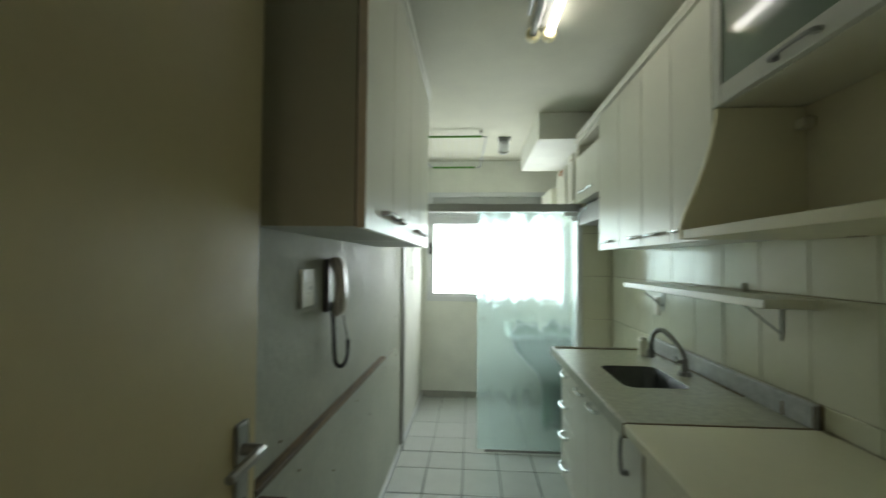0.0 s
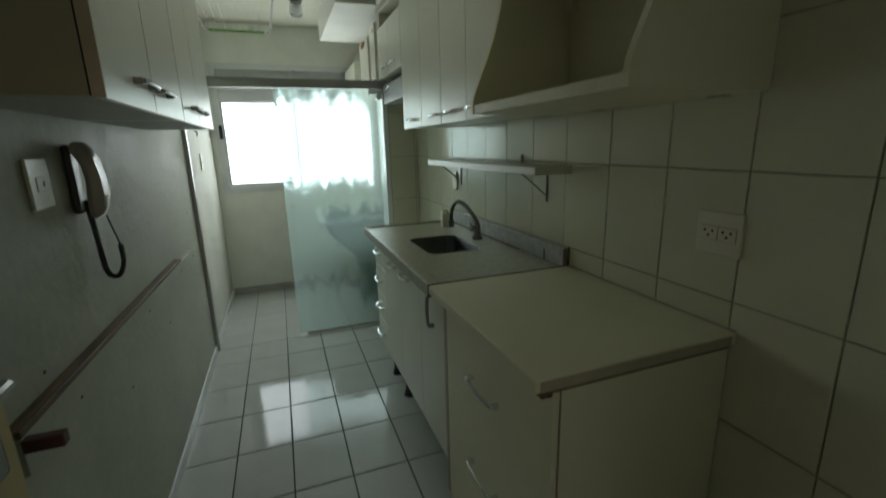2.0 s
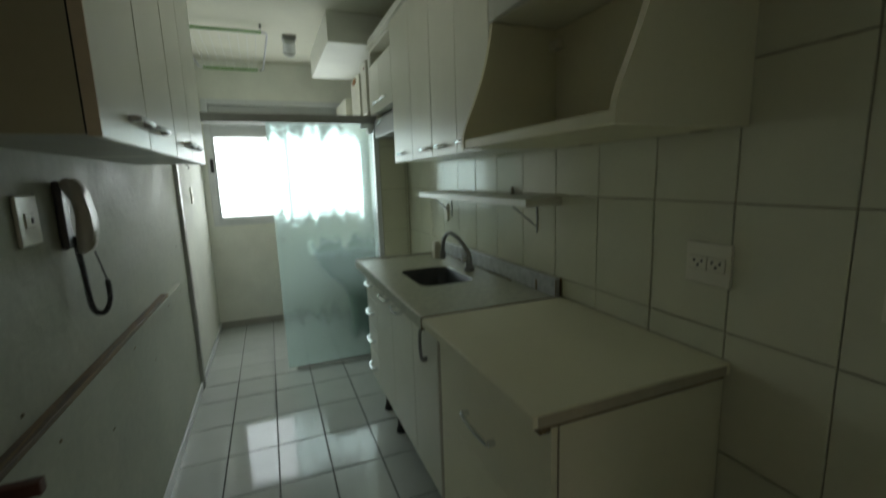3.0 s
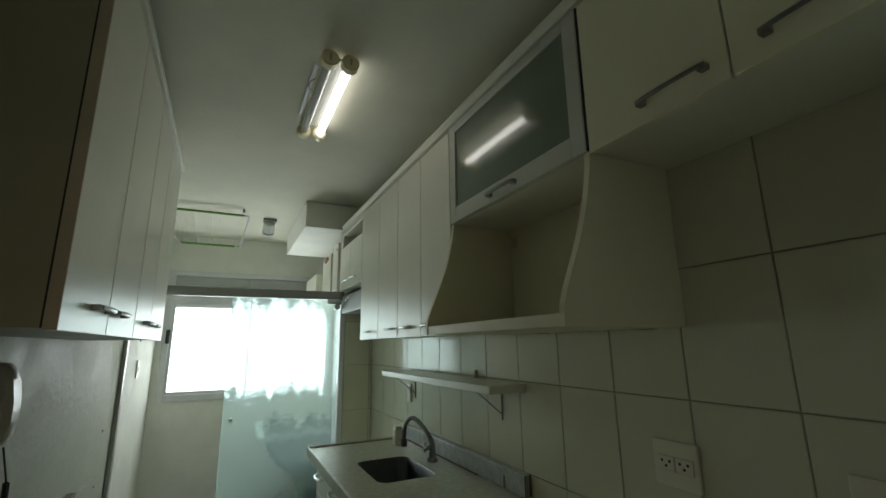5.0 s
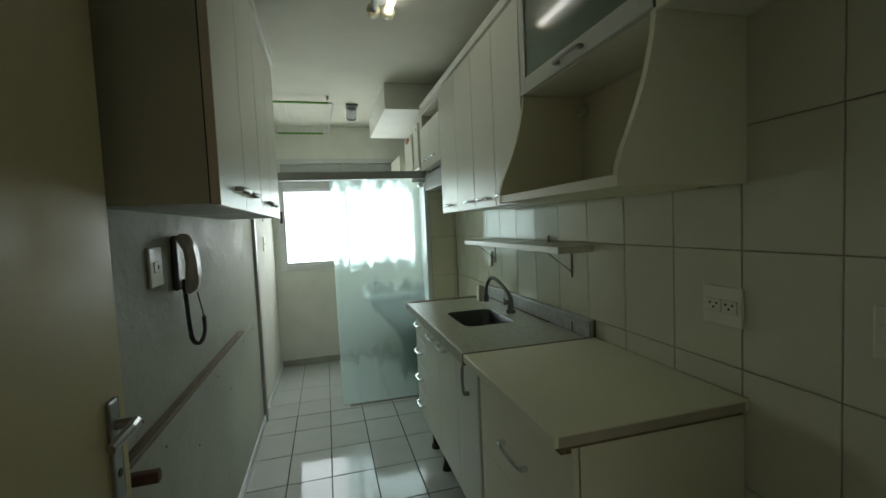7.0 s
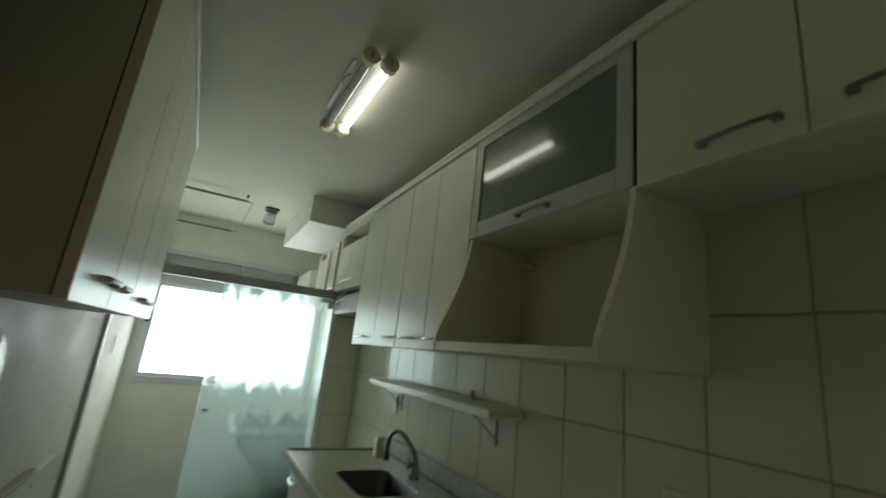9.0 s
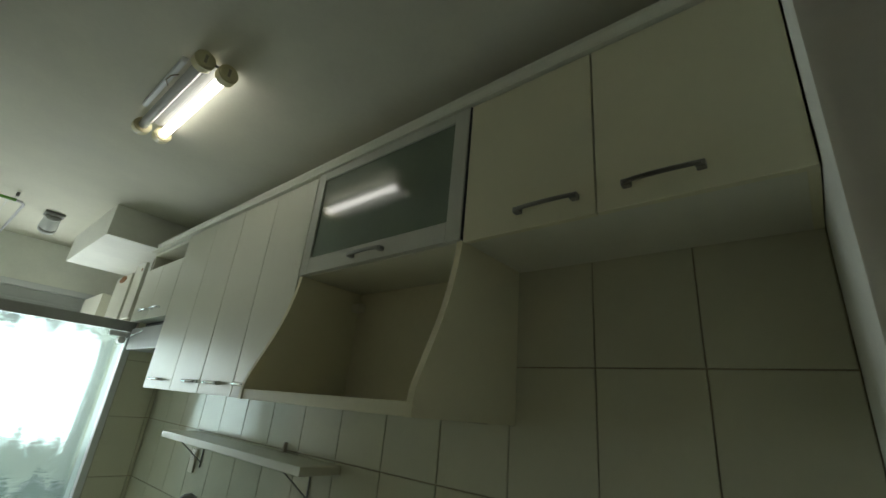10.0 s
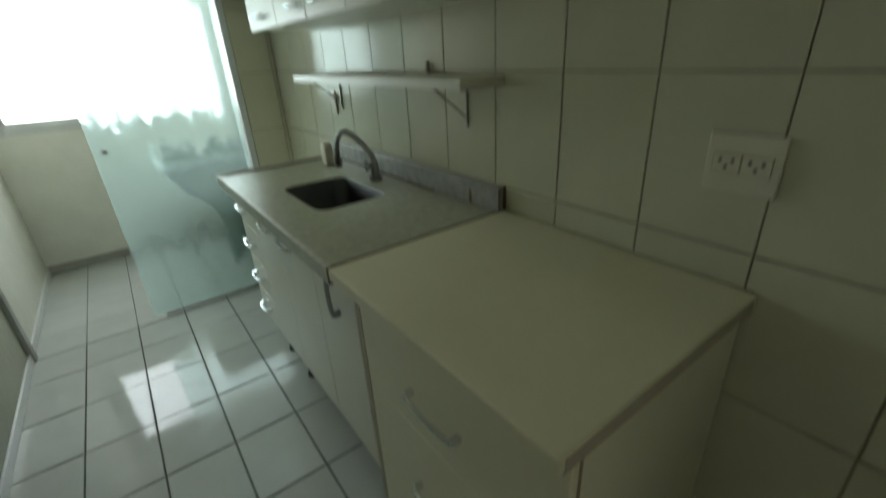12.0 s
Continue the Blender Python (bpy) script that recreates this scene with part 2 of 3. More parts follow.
# ---- large structure ----
XL, XR, YN, YF, ZC = -0.41, 1.12, 0.0, 4.51, 2.46
XRB = XR + 0.006          # the wall behind its tiles
part("floor", box(-1.3, 2.0, -2.4, YF + 0.15, -0.12, -0.004), M_FGROUT, kind="structure")
part("ceiling", box(-1.3, 2.0, -2.4, YF + 0.15, ZC, ZC + 0.12), M_CEIL, kind="structure")
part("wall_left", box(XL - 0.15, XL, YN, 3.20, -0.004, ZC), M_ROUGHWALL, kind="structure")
part("wall_laundry", box(XL - 0.15, XL, 3.20, YF, -0.004, ZC), M_LAUNDRY, kind="structure")
wall_right = part("wall_right", box(XRB, XR + 0.15, YN, YF, -0.004, ZC), M_GROUT, kind="structure")
WX0, WX1, WZ0, WZ1 = -0.34, 1.10, 1.01, 2.12
bm = box(XL, WX0, YF, YF + 0.15, 0, ZC)
box(WX1, XR + 0.15, YF, YF + 0.15, 0, ZC, bm=bm)
box(WX0, WX1, YF, YF + 0.15, 0, WZ0, bm=bm)
box(WX0, WX1, YF, YF + 0.15, WZ1, ZC, bm=bm)
part("wall_far", bm, M_WALL, kind="structure")
DX0, DX1, DZ = -0.36, 0.60, 2.10
bm = box(-1.3, DX0, YN - 0.12, YN, 0, ZC)
box(DX1, 2.0, YN - 0.12, YN, 0, ZC, bm=bm)
box(DX0, DX1, YN - 0.12, YN, DZ, ZC, bm=bm)
part("wall_near", bm, M_WALL, kind="structure")
bm = box(-1.45, -1.3, -2.4, YN - 0.12, 0, ZC)
part("hall_wall_left", bm, M_WALL, kind="structure")
part("hall_wall_right", box(2.0, 2.15, -2.4, YN - 0.12, 0, ZC), M_WALL, kind="structure")
HX0, HX1, HZ0, HZ1 = -0.5, 0.9, 0.95, 2.1
bm = box(-1.45, HX0, -2.55, -2.4, 0, ZC)
box(HX1, 2.15, -2.55, -2.4, 0, ZC, bm=bm)
box(HX0, HX1, -2.55, -2.4, 0, HZ0, bm=bm)
box(HX0, HX1, -2.55, -2.4, HZ1, ZC, bm=bm)
part("hall_wall_back", bm, M_WALL, kind="structure")
part("ceiling_boxing", box(0.576, XR - 0.001, 3.045, 4.12, 2.270, ZC - 0.001, 0.003), M_WALL, kind="structure")
# the short return wall between kitchen and laundry
RX = 0.91
wall_return = part("wall_return", box(RX, XR - 0.001, 3.176, 3.32, 0, 2.269), M_GROUT, kind="structure")
bm = box(RX - 0.035, RX - 0.001, 3.17, 3.33, 0, 1.77, 0.003)
part("door_jamb", bm, M_WFRAME, kind="structure")
part("wall_strip", box(XL, XL + 0.022, 3.18, 3.235, 0, 1.78, 0.003), M_ALU, kind="structure")
part("skirting_far", box(XL + 0.001, XR - 0.002, YF - 0.012, YF - 0.001, 0.001, 0.062, 0.002), M_SKIRT, kind="structure")
part("skirting_left", box(XL + 0.001, XL + 0.012, 0.9, YF - 0.013, 0.001, 0.055, 0.003), M_WFRAME, kind="structure")

# door frame
bm = box(DX0 - 0.04, DX0, YN - 0.13, YN + 0.008, 0, DZ + 0.04)
box(DX1, DX1 + 0.04, YN - 0.13, YN + 0.008, 0, DZ + 0.04, bm=bm)
box(DX0, DX1, YN - 0.13, YN + 0.008, DZ, DZ + 0.04, bm=bm)
part("door_frame", bm, M_WALL, kind="structure")


# ---- window ----
def build_window():
    w = tagged(new("window_1"), label="white enamelled sliding window with a shutter box, closed", kind="structure")
    y0, y1 = YF - 0.012, YF + 0.06
    bm = box(WX0 - 0.02, WX0 + 0.03, y0, y1, WZ0 - 0.02, WZ1 + 0.01, 0.003)
    box(WX1 - 0.03, WX1 + 0.02, y0, y1, WZ0 - 0.02, WZ1 + 0.01, 0.003, bm=bm)
    box(WX0 + 0.03, WX1 - 0.03, y0, y1, WZ0 - 0.02, WZ0 + 0.035, 0.003, bm=bm)
    box(WX0 + 0.03, WX1 - 0.03, y0, y1, 2.085, WZ1 + 0.01, 0.003, bm=bm)
    box(WX0 + 0.03, WX1 - 0.03, y0, y1, 1.90, 1.935, 0.003, bm=bm)
    part("window_frame", bm, M_WFRAME, w)
    bm = box(WX0 + 0.03, WX1 - 0.03, y1 - 0.03, y1 - 0.01, 1.80, 1.90)
    for k in range(3):
        box(WX0 + 0.03, WX1 - 0.03, y1 - 0.036, y1 - 0.029, 1.815 + k * 0.03, 1.833 + k * 0.03, 0.002, bm=bm)
    part("roller_shutter", bm, M_WFRAME, w)
    bm = box(WX0 + 0.03, 0.30, y1 - 0.03, y1 - 0.012, 1.935, 2.085)
    box(0.335, WX1 - 0.03, y1 - 0.03, y1 - 0.012, 1.935, 2.085, bm=bm)
    box(WX0 + 0.03, WX1 - 0.03, y0 + 0.03, y0 + 0.042, 2.0, 2.015, 0.002, bm=bm)
    box(0.30, 0.335, y0 + 0.002, y1 - 0.012, 1.935, 2.085, 0.003, bm=bm)
    part("shutter_box_cover", bm, M_COVER, w, "grey shutter box cover")
    for a, b, yy in ((WX0 + 0.03, 0.34, y0 + 0.028), (0.32, WX1 - 0.03, y0 + 0.05)):
        bm = box(a, a + 0.022, yy - 0.01, yy + 0.01, WZ0 + 0.035, 1.80, 0.002)
        box(b - 0.022, b, yy - 0.01, yy + 0.01, WZ0 + 0.035, 1.80, 0.002, bm=bm)
        box(a + 0.022, b - 0.022, yy - 0.01, yy + 0.01, WZ0 + 0.035, WZ0 + 0.06, 0.002, bm=bm)
        part("sash", bm, M_WFRAME, w)
        pane = part("pane", box(a + 0.023, b - 0.023, yy - 0.002, yy + 0.002, WZ0 + 0.061, 1.80), M_PANE, w)
        pane.visible_shadow = False
    part("latch", box(WX0 + 0.006, WX0 + 0.034, y0 - 0.03, y0, 1.48, 1.60, 0.003), M_BLACK, w, "black plastic sash latch")


build_window()


# ---- handles, cabinets ----
def handle(p0, p1, out, mat, parent, r=0.0056):
    """A bow handle between two feet on a front; out is the way it stands off."""
    p0, p1, out = Vector(p0), Vector(p1), Vector(out)
    d = p1 - p0
    pts = [p0]
    for k in range(9):
        t = k / 8
        pts.append(p0 + d * t + out * (0.88 + 0.16 * math.sin(math.pi * t)))
    pts.append(p1)
    bm = tube(pts, [r * 1.2] + [r] * 9 + [r * 1.2], 8)
    w = d.normalized() * 0.008
    side = d.normalized().cross(out.normalized()) * 0.0065
    for p in (p0, p1):
        c = p + out * 0.4
        q = [abs(w[i]) + abs(side[i]) + abs(out[i]) * 0.42 for i in range(3)]
        box(c.x - q[0], c.x + q[0], c.y - q[1], c.y + q[1], c.z - q[2], c.z + q[2], 0.002, bm=bm)
    return part("handle", bm, mat, parent, "curved chrome bow handle", smooth=False)


def cabinet_body(x0, x1, y0, y1, z0, z1, parent, mat, t=0.016, front_open=-1, top=True, under=None):
    """Side, top, bottom and back boards of a unit that opens to -x (front_open -1) or +x."""
    part("side_panel", box(x0, x1, y0, y0 + t, z0, z1, 0.001), mat, parent)
    part("side_panel", box(x0, x1, y1 - t, y1, z0, z1, 0.001), M_LAMW, parent)
    part("bottom_panel", box(x0, x1, y0 + t, y1 - t, z0, z0 + t), under or M_LAMW, parent)
    if top:
        part("top_panel", box(x0, x1, y0 + t, y1 - t, z1 - t, z1), M_LAMW, parent)
    xa = x1 - 0.006 if front_open < 0 else x0
    part("back_panel", box(xa, xa + 0.006, y0 + t, y1 - t, z0 + t, z1 - t), M_LAMW, parent)


# right wall units
XC = 0.85                 # plane of the right doors
ZT = 2.262


def right_units():
    # tall doors in two units
    for n, (a, b, gaps) in enumerate(((1.352, 1.912, (1.63,)), (1.914, 2.545, (2.203,)))):
        cab = thing("wall_cabinet", "cream laminate wall cabinet, two closed doors, on the tiled wall", "cabinet", group="wall cabinets above the counter")
        cabinet_body(XC + 0.018, XR - 0.002, a, b, 1.478, ZT - 0.005, cab, M_LAMW)
        ys = [a, *gaps, b]
        for i, (p, q) in enumerate(zip(ys, ys[1:])):
            d = part("door", box(XC, XC + 0.016, p + 0.002, q - 0.002, 1.472, ZT - 0.008, 0.0015), M_LAMW, cab)
            c = {0: (1.50, 1.595), 1: (1.735, 1.835), 2: (1.935, 2.04), 3: (2.32, 2.44)}[2 * n + i]
            handle((XC, c[0], 1.515), (XC, c[1], 1.515), (-0.022, 0, 0), M_CHROME, d)
    # curved cooker-hood niche with a glazed flap
    nic = thing("niche_cabinet", "cream cabinet with frosted glass flap above an open curved niche", "cabinet")
    prof = [(XR - 0.002, 1.472), (0.746, 1.472), (0.746, 1.496), (0.750, 1.520), (0.760, 1.549), (0.774, 1.582), (0.791, 1.622),
            (0.808, 1.664), (0.823, 1.706), (0.835, 1.747), (0.844, 1.785), (0.851, 1.820), (0.855, 1.848), (0.857, 1.872), (XR - 0.002, 1.872)]
    part("side_panel", prism(prof, 0.654, 0.670), M_LAM, nic)
    part("side_panel", prism(prof, 1.333, 1.349), M_LAM, nic)
    edge = [(x - 0.002, z) for x, z in prof[1:-1]]
    for yy in (0.6535, 1.3325):
        bm = bmesh.new()
        for (xa, za), (xb, zb) in zip(edge, edge[1:]):
            q = [(xa, za), (xb, zb), (xb + 0.002, zb), (xa + 0.002, za)]
            prism(q, yy, yy + 0.017, bm=bm)
        part("edge_band", bm, M_CREAMEDGE, nic)
    part("bottom_shelf", box(0.747, XR - 0.002, 0.670, 1.333, 1.472, 1.500, 0.002), M_CREAMEDGE, nic)
    part("niche_back", box(XR - 0.012, XR - 0.002, 0.670, 1.333, 1.500, 1.872), M_LAMIN, nic)
    for yy in (0.72, 1.12):
        part("clip", box(1.080, 1.094, yy, yy + 0.05, 1.468, 1.4715, 0.001), M_EDGE, nic)
    part("bracket", box(XR - 0.045, XR - 0.013, 1.29, 1.333, 1.80, 1.83, 0.003), M_PLATE, nic)
    cabinet_body(XC + 0.02, XR - 0.002, 0.654, 1.349, 1.874, ZT - 0.005, nic, M_LAMW)
    fl = tagged(new("flap"), label="pale aluminium-framed flap with frosted glass")
    fl.parent = nic
    for q in ((0.658, 0.705, 1.874, ZT - 0.002), (1.302, 1.346, 1.874, ZT - 0.002)):
        part("stile", box(XC - 0.002, XC + 0.018, *q, 0.002), M_FLAPFRAME, fl)
    for q in ((0.705, 1.302, 1.874, 1.930), (0.705, 1.302, ZT - 0.034, ZT - 0.002)):
        part("frame_rail", box(XC - 0.002, XC + 0.018, *q, 0.002), M_FLAPFRAME, fl)
    part("pane", box(XC + 0.004, XC + 0.009, 0.701, 1.306, 1.926, ZT - 0.030), M_CABGLASS, fl, "frosted grey-green glass")
    # black strip added to paint the dark gap between flap and next unit
    part("gap_shade", box(XC + 0.001, XC + 0.017, 0.6525, 0.6575, 1.874, ZT - 0.002), M_BLACK, nic)
    handle((XC - 0.002, 0.935, 1.897), (XC - 0.002, 1.065, 1.897), (-0.022, 0, 0), M_DULL, fl)
    # units next to the doorway
    cab = thing("wall_cabinet", "wide cream wall cabinet with two closed doors beside the doorway", "cabinet")
    cabinet_body(XC + 0.018, XR - 0.002, 0.002, 0.651, 1.870, ZT - 0.002, cab, M_LAM)
    for a, b, h in ((0.002, 0.328, (0.147, 0.268)), (0.328, 0.651, (0.368, 0.497))):
        d = part("door", box(XC, XC + 0.016, a + 0.002, b - 0.002, 1.865, ZT - 0.004, 0.0015), M_LAM, cab)
        handle((XC, h[0], 1.907), (XC, h[1], 1.907), (-0.020, 0, 0), M_DULL, d, 0.0045)
    # short unit with an open slot above, over the cooker place
    cab = thing("short_wall_cabinet", "short cream cabinet, two small doors, open slot above", "cabinet")
    cabinet_body(XC + 0.018, XR - 0.002, 2.547, 3.13, 1.828, ZT - 0.005, cab, M_LAMW)
    part("slot_shelf", box(XC + 0.018, XR - 0.01, 2.57, 3.11, 2.12, 2.135), M_LAMIN, cab)
    for a, b, h in ((2.547, 2.84, (2.68, 2.79)), (2.84, 3.13, (2.86, 2.97))):
        d = part("door", box(XC, XC + 0.016, a + 0.002, b - 0.002, 1.824, 2.135, 0.0015), M_LAMW, cab)
        handle((XC, h[0], 1.876), (XC, h[1], 1.876), (-0.02, 0, 0), M_CHROME, d)
    part("cornice", prism([(XC - 0.006, ZT + 0.004), (XC + 0.03, ZT + 0.004), (XC + 0.03, ZT + 0.034), (XC - 0.014, ZT + 0.034), (XC - 0.014, ZT + 0.024), (XC - 0.006, ZT + 0.012)],
                          0.002, 3.15), M_LAMW, kind="structure")
    hood = thing("extractor_hood", "slim dull grey extractor hood under the short cabinet", "extractor hood")
    part("casing", box(0.875, XR - 0.002, 2.56, 3.13, 1.665, 1.788, 0.006), M_HOOD, hood)
    # black block added for the darkness of the gap above the casing
    part("bracket", box(0.93, XR - 0.002, 2.62, 3.11, 1.789, 1.827), M_BLACK, hood)


right_units()


# left wall unit
XLC = -0.135


def left_units():
    for a, b, mid in ((0.962, 1.675, 1.318), (1.677, 2.385, 2.00)):
        cab = thing("wall_cabinet", "tall white laminate wall cabinet, two closed doors, above the entryphone", "cabinet", group="wall cabinets above the entryphone")
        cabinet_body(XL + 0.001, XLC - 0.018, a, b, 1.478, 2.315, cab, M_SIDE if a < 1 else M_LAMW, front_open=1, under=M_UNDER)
        if a < 1:
            part("edge_band", box(XLC - 0.020, XLC + 0.001, a - 0.002, a + 0.003, 1.475, 2.315), M_TANBAND, cab)
            part("gap_line", box(XLC - 0.0235, XLC - 0.0205, a - 0.0015, a + 0.003, 1.478, 2.314), M_BLACK, cab)
        for i, (p, q) in enumerate(((a, mid), (mid, b))):
            d = part("door", box(XLC - 0.016, XLC, p + 0.004, q - 0.002, 1.474, 2.310, 0.0015), M_LAMW, cab)
            c = (q - 0.16, q - 0.035) if i == 0 else (p + 0.02, p + 0.145)
            handle((XLC, c[0], 1.53), (XLC, c[1], 1.53), (0.024, 0, 0), M_DULL, d)
    part("cornice_left", box(XLC - 0.03, XLC + 0.012, 0.955, 2.40, 2.316, 2.345, 0.003), M_LAMW, kind="structure")


left_units()

# base units
XF = 0.618
ZK = 0.921


def base_units():
    sink = thing("sink_base_cabinet", "white base cabinet on black legs, drawers and doors, under stone counter", "cabinet")
    cabinet_body(XF + 0.018, XR - 0.003, 1.312, 2.462, 0.235, 0.880, sink, M_LAMW, top=False)
    for a, b, h in ((1.315, 1.595, None), (1.595, 1.915, (1.735, 1.84)), (1.915, 2.23, (1.955, 2.06))):
        d = part("door", box(XF, XF + 0.016, a + 0.002, b - 0.002, 0.23, 0.873, 0.0015), M_LAMW, sink)
        if h:
            handle((XF, h[0], 0.81), (XF, h[1], 0.81), (-0.029, 0, 0), M_CHROME, d)
        else:
            handle((XF, 1.425, 0.725), (XF, 1.425, 0.848), (-0.024, 0, 0), M_DULL, d, 0.0065)
    for k in range(4):
        z0 = 0.23 + k * 0.161
        d = part("drawer", box(XF, XF + 0.016, 2.232, 2.462, z0 + 0.002, z0 + 0.159, 0.0015), M_LAMW, sink)
        handle((XF, 2.295, z0 + 0.088), (XF, 2.395, z0 + 0.088), (-0.029, 0, 0), M_CHROME, d)
    for yy in (1.36, 2.14, 2.40):
        for xx in (0.70, 1.05):
            bm = cyl((xx, yy, 0.0), (xx, yy, 0.03), 0.03, 0.024, 14)
            cyl((xx, yy, 0.03), (xx, yy, 0.235), 0.019, 0.022, 14, bm=bm)
            part("leg", bm, M_BLACK, sink)

    dr = thing("drawer_unit", "cream laminate drawer unit, chrome handles, beside the sink cabinet", "cabinet")
    cabinet_body(XF + 0.018, XR - 0.003, 0.664, 1.300, 0.06, 0.893, dr, M_LAM)
    part("edge_strip", box(XF - 0.001, XF + 0.017, 1.287, 1.309, 0.10, 0.880, 0.001), M_EDGE, dr)
    for z0, z1 in ((0.585, 0.881), (0.30, 0.583), (0.062, 0.298)):
        d = part("drawer", box(XF, XF + 0.016, 0.666, 1.286, z0, z1, 0.0015), M_LAM, dr)
        zc = (z0 + z1) / 2 - 0.035
        handle((XF, 0.91, zc), (XF, 1.07, zc), (-0.026, 0, 0), M_CHROME, d, 0.006)
    part("edge_band", box(XF + 0.0165, XF + 0.0185, 0.6625, 0.6665, 0.06, 0.884), M_EDGE, dr)
    for yy in (0.70, 1.26):
        for xx in (0.68, 1.05):
            part("leg", cyl((xx, yy, 0.0), (xx, yy, 0.06), 0.022, 0.022, 14), M_BLACK, dr)
    top = thing("worktop", "cream laminate worktop with square edges on the drawer unit", "worktop")
    part("board", box(0.562, XR - 0.002, 0.648, 1.302, 0.895, 0.925, 0.004), M_LAM, top)
    part("edge_strip", box(0.574, XR - 0.02, 0.6465, 0.6478, 0.897, 0.921), M_EDGE, top)

    part("support_strip", box(0.578, XR - 0.02, 0.652, 0.658, 0.8872, 0.8945), M_STAIN, top, "dark stained strip under the board")
    part("corner_block", box(0.585, 0.612, 0.659, 0.690, 0.872, 0.8945, 0.002), M_WOOD, top, "small raw wood corner block")
    part("wall_seal", box(XR - 0.0030, XR - 0.0005, 0.655, 1.296, 0.9252, 0.9275), M_EDGE, top, "aged sealant along the tiles")

    # stone counter with a cut-out for the basin
    st = thing("sink_counter", "worn grey granite counter with a raised rim and a steel basin", "counter")
    bx0, bx1, by0, by1 = 0.708, 0.958, 1.70, 2.065
    rr = 0.045
    bm = bmesh.new()
    outer = [bm.verts.new((x, y, ZK)) for x, y in ((0.562, 1.305), (XR - 0.002, 1.305), (XR - 0.002, 2.47), (0.562, 2.47))]
    inner = []
    for cx, cy, a0 in ((bx1 - rr, by1 - rr, 0), (bx0 + rr, by1 - rr, 90), (bx0 + rr, by0 + rr, 180), (bx1 - rr, by0 + rr, 270)):
        inner += [bm.verts.new((cx + rr * math.cos(radians(a0 + 15 * k)), cy + rr * math.sin(radians(a0 + 15 * k)), ZK)) for k in range(7)]
    edges = [bm.edges.new((q[k], q[(k + 1) % len(q)])) for q in (outer, inner) for k in range(len(q))]
    made = bmesh.ops.triangle_fill(bm, use_beauty=True, edges=edges)
    ext = bmesh.ops.extrude_face_region(bm, geom=[f for f in bm.faces])
    bmesh.ops.translate(bm, vec=(0, 0, -0.04), verts=[v for v in ext["geom"] if isinstance(v, bmesh.types.BMVert)])
    part("slab", bm, M_STONE, st)
    bm = box(0.562, 0.574, 1.305, 2.47, ZK, ZK + 0.006, 0.002)
    box(0.574, XR - 0.03, 2.458, 2.47, ZK, ZK + 0.008, 0.002, bm=bm)
    part("rim", bm, M_RIM, st, "paler worn front rim")
    part("upstand", box(XR - 0.024, XR - 0.002, 1.305, 2.47, ZK, 0.993, 0.003), M_STONEB, st)
    bm = box(0.560, XR - 0.024, 1.3025, 1.3048, 0.882, ZK + 0.005)
    box(0.566, XR - 0.024, 1.3048, 1.3135, ZK, ZK + 0.004, bm=bm)
    box(XR - 0.034, XR - 0.0245, 1.62, 2.45, ZK, ZK + 0.003, bm=bm)
    box(XR - 0.007, XR - 0.0005, 1.2985, 1.3047, 0.926, 0.997, 0.001, bm=bm)
    box(XR - 0.0265, XR - 0.0235, 1.3015, 1.3047, 0.926, 0.990, bm=bm)
    box(0.60, XR - 0.06, 2.446, 2.4575, ZK, ZK + 0.002, bm=bm)
    mark = box(XR - 0.0256, XR - 0.0244, 1.425, 1.437, ZK + 0.003, ZK + 0.045)
    part("repair_mark", mark, M_STAIN, st, "dark mark on the upstand")
    part("sealant", bm, M_STAIN, st, "brown stained sealant along the joints")
    # basin
    bm = bmesh.new()
    rings = []
    for inset, z, r in ((0.0005, ZK - 0.0015, 0.045), (0.003, ZK - 0.006, 0.046), (0.008, 0.745, 0.05), (0.035, 0.717, 0.04)):
        x0, x1, y0, y1 = bx0 + inset, bx1 - inset, by0 + inset, by1 - inset
        ring = []
        for cx, cy, a0 in ((x1 - r, y1 - r, 0), (x0 + r, y1 - r, 90), (x0 + r, y0 + r, 180), (x1 - r, y0 + r, 270)):
            for k in range(7):
                t = radians(a0 + 15 * k)
                ring.append(bm.verts.new((cx + r * math.cos(t), cy + r * math.sin(t), z)))
        rings.append(ring)
    for q0, q1 in zip(rings, rings[1:]):
        for k in range(len(q0)):
            bm.faces.new((q0[k], q0[(k + 1) % len(q0)], q1[(k + 1) % len(q0)], q1[k]))
    bm.faces.new(rings[-1])
    part("basin", bm, M_STEEL, st, "brushed steel basin", smooth=True)
    bm = cyl(((bx0 + bx1) / 2, (by0 + by1) / 2, 0.718), ((bx0 + bx1) / 2, (by0 + by1) / 2, 0.721), 0.04, 0.036)
    part("drain", bm, M_DULL, st)


base_units()


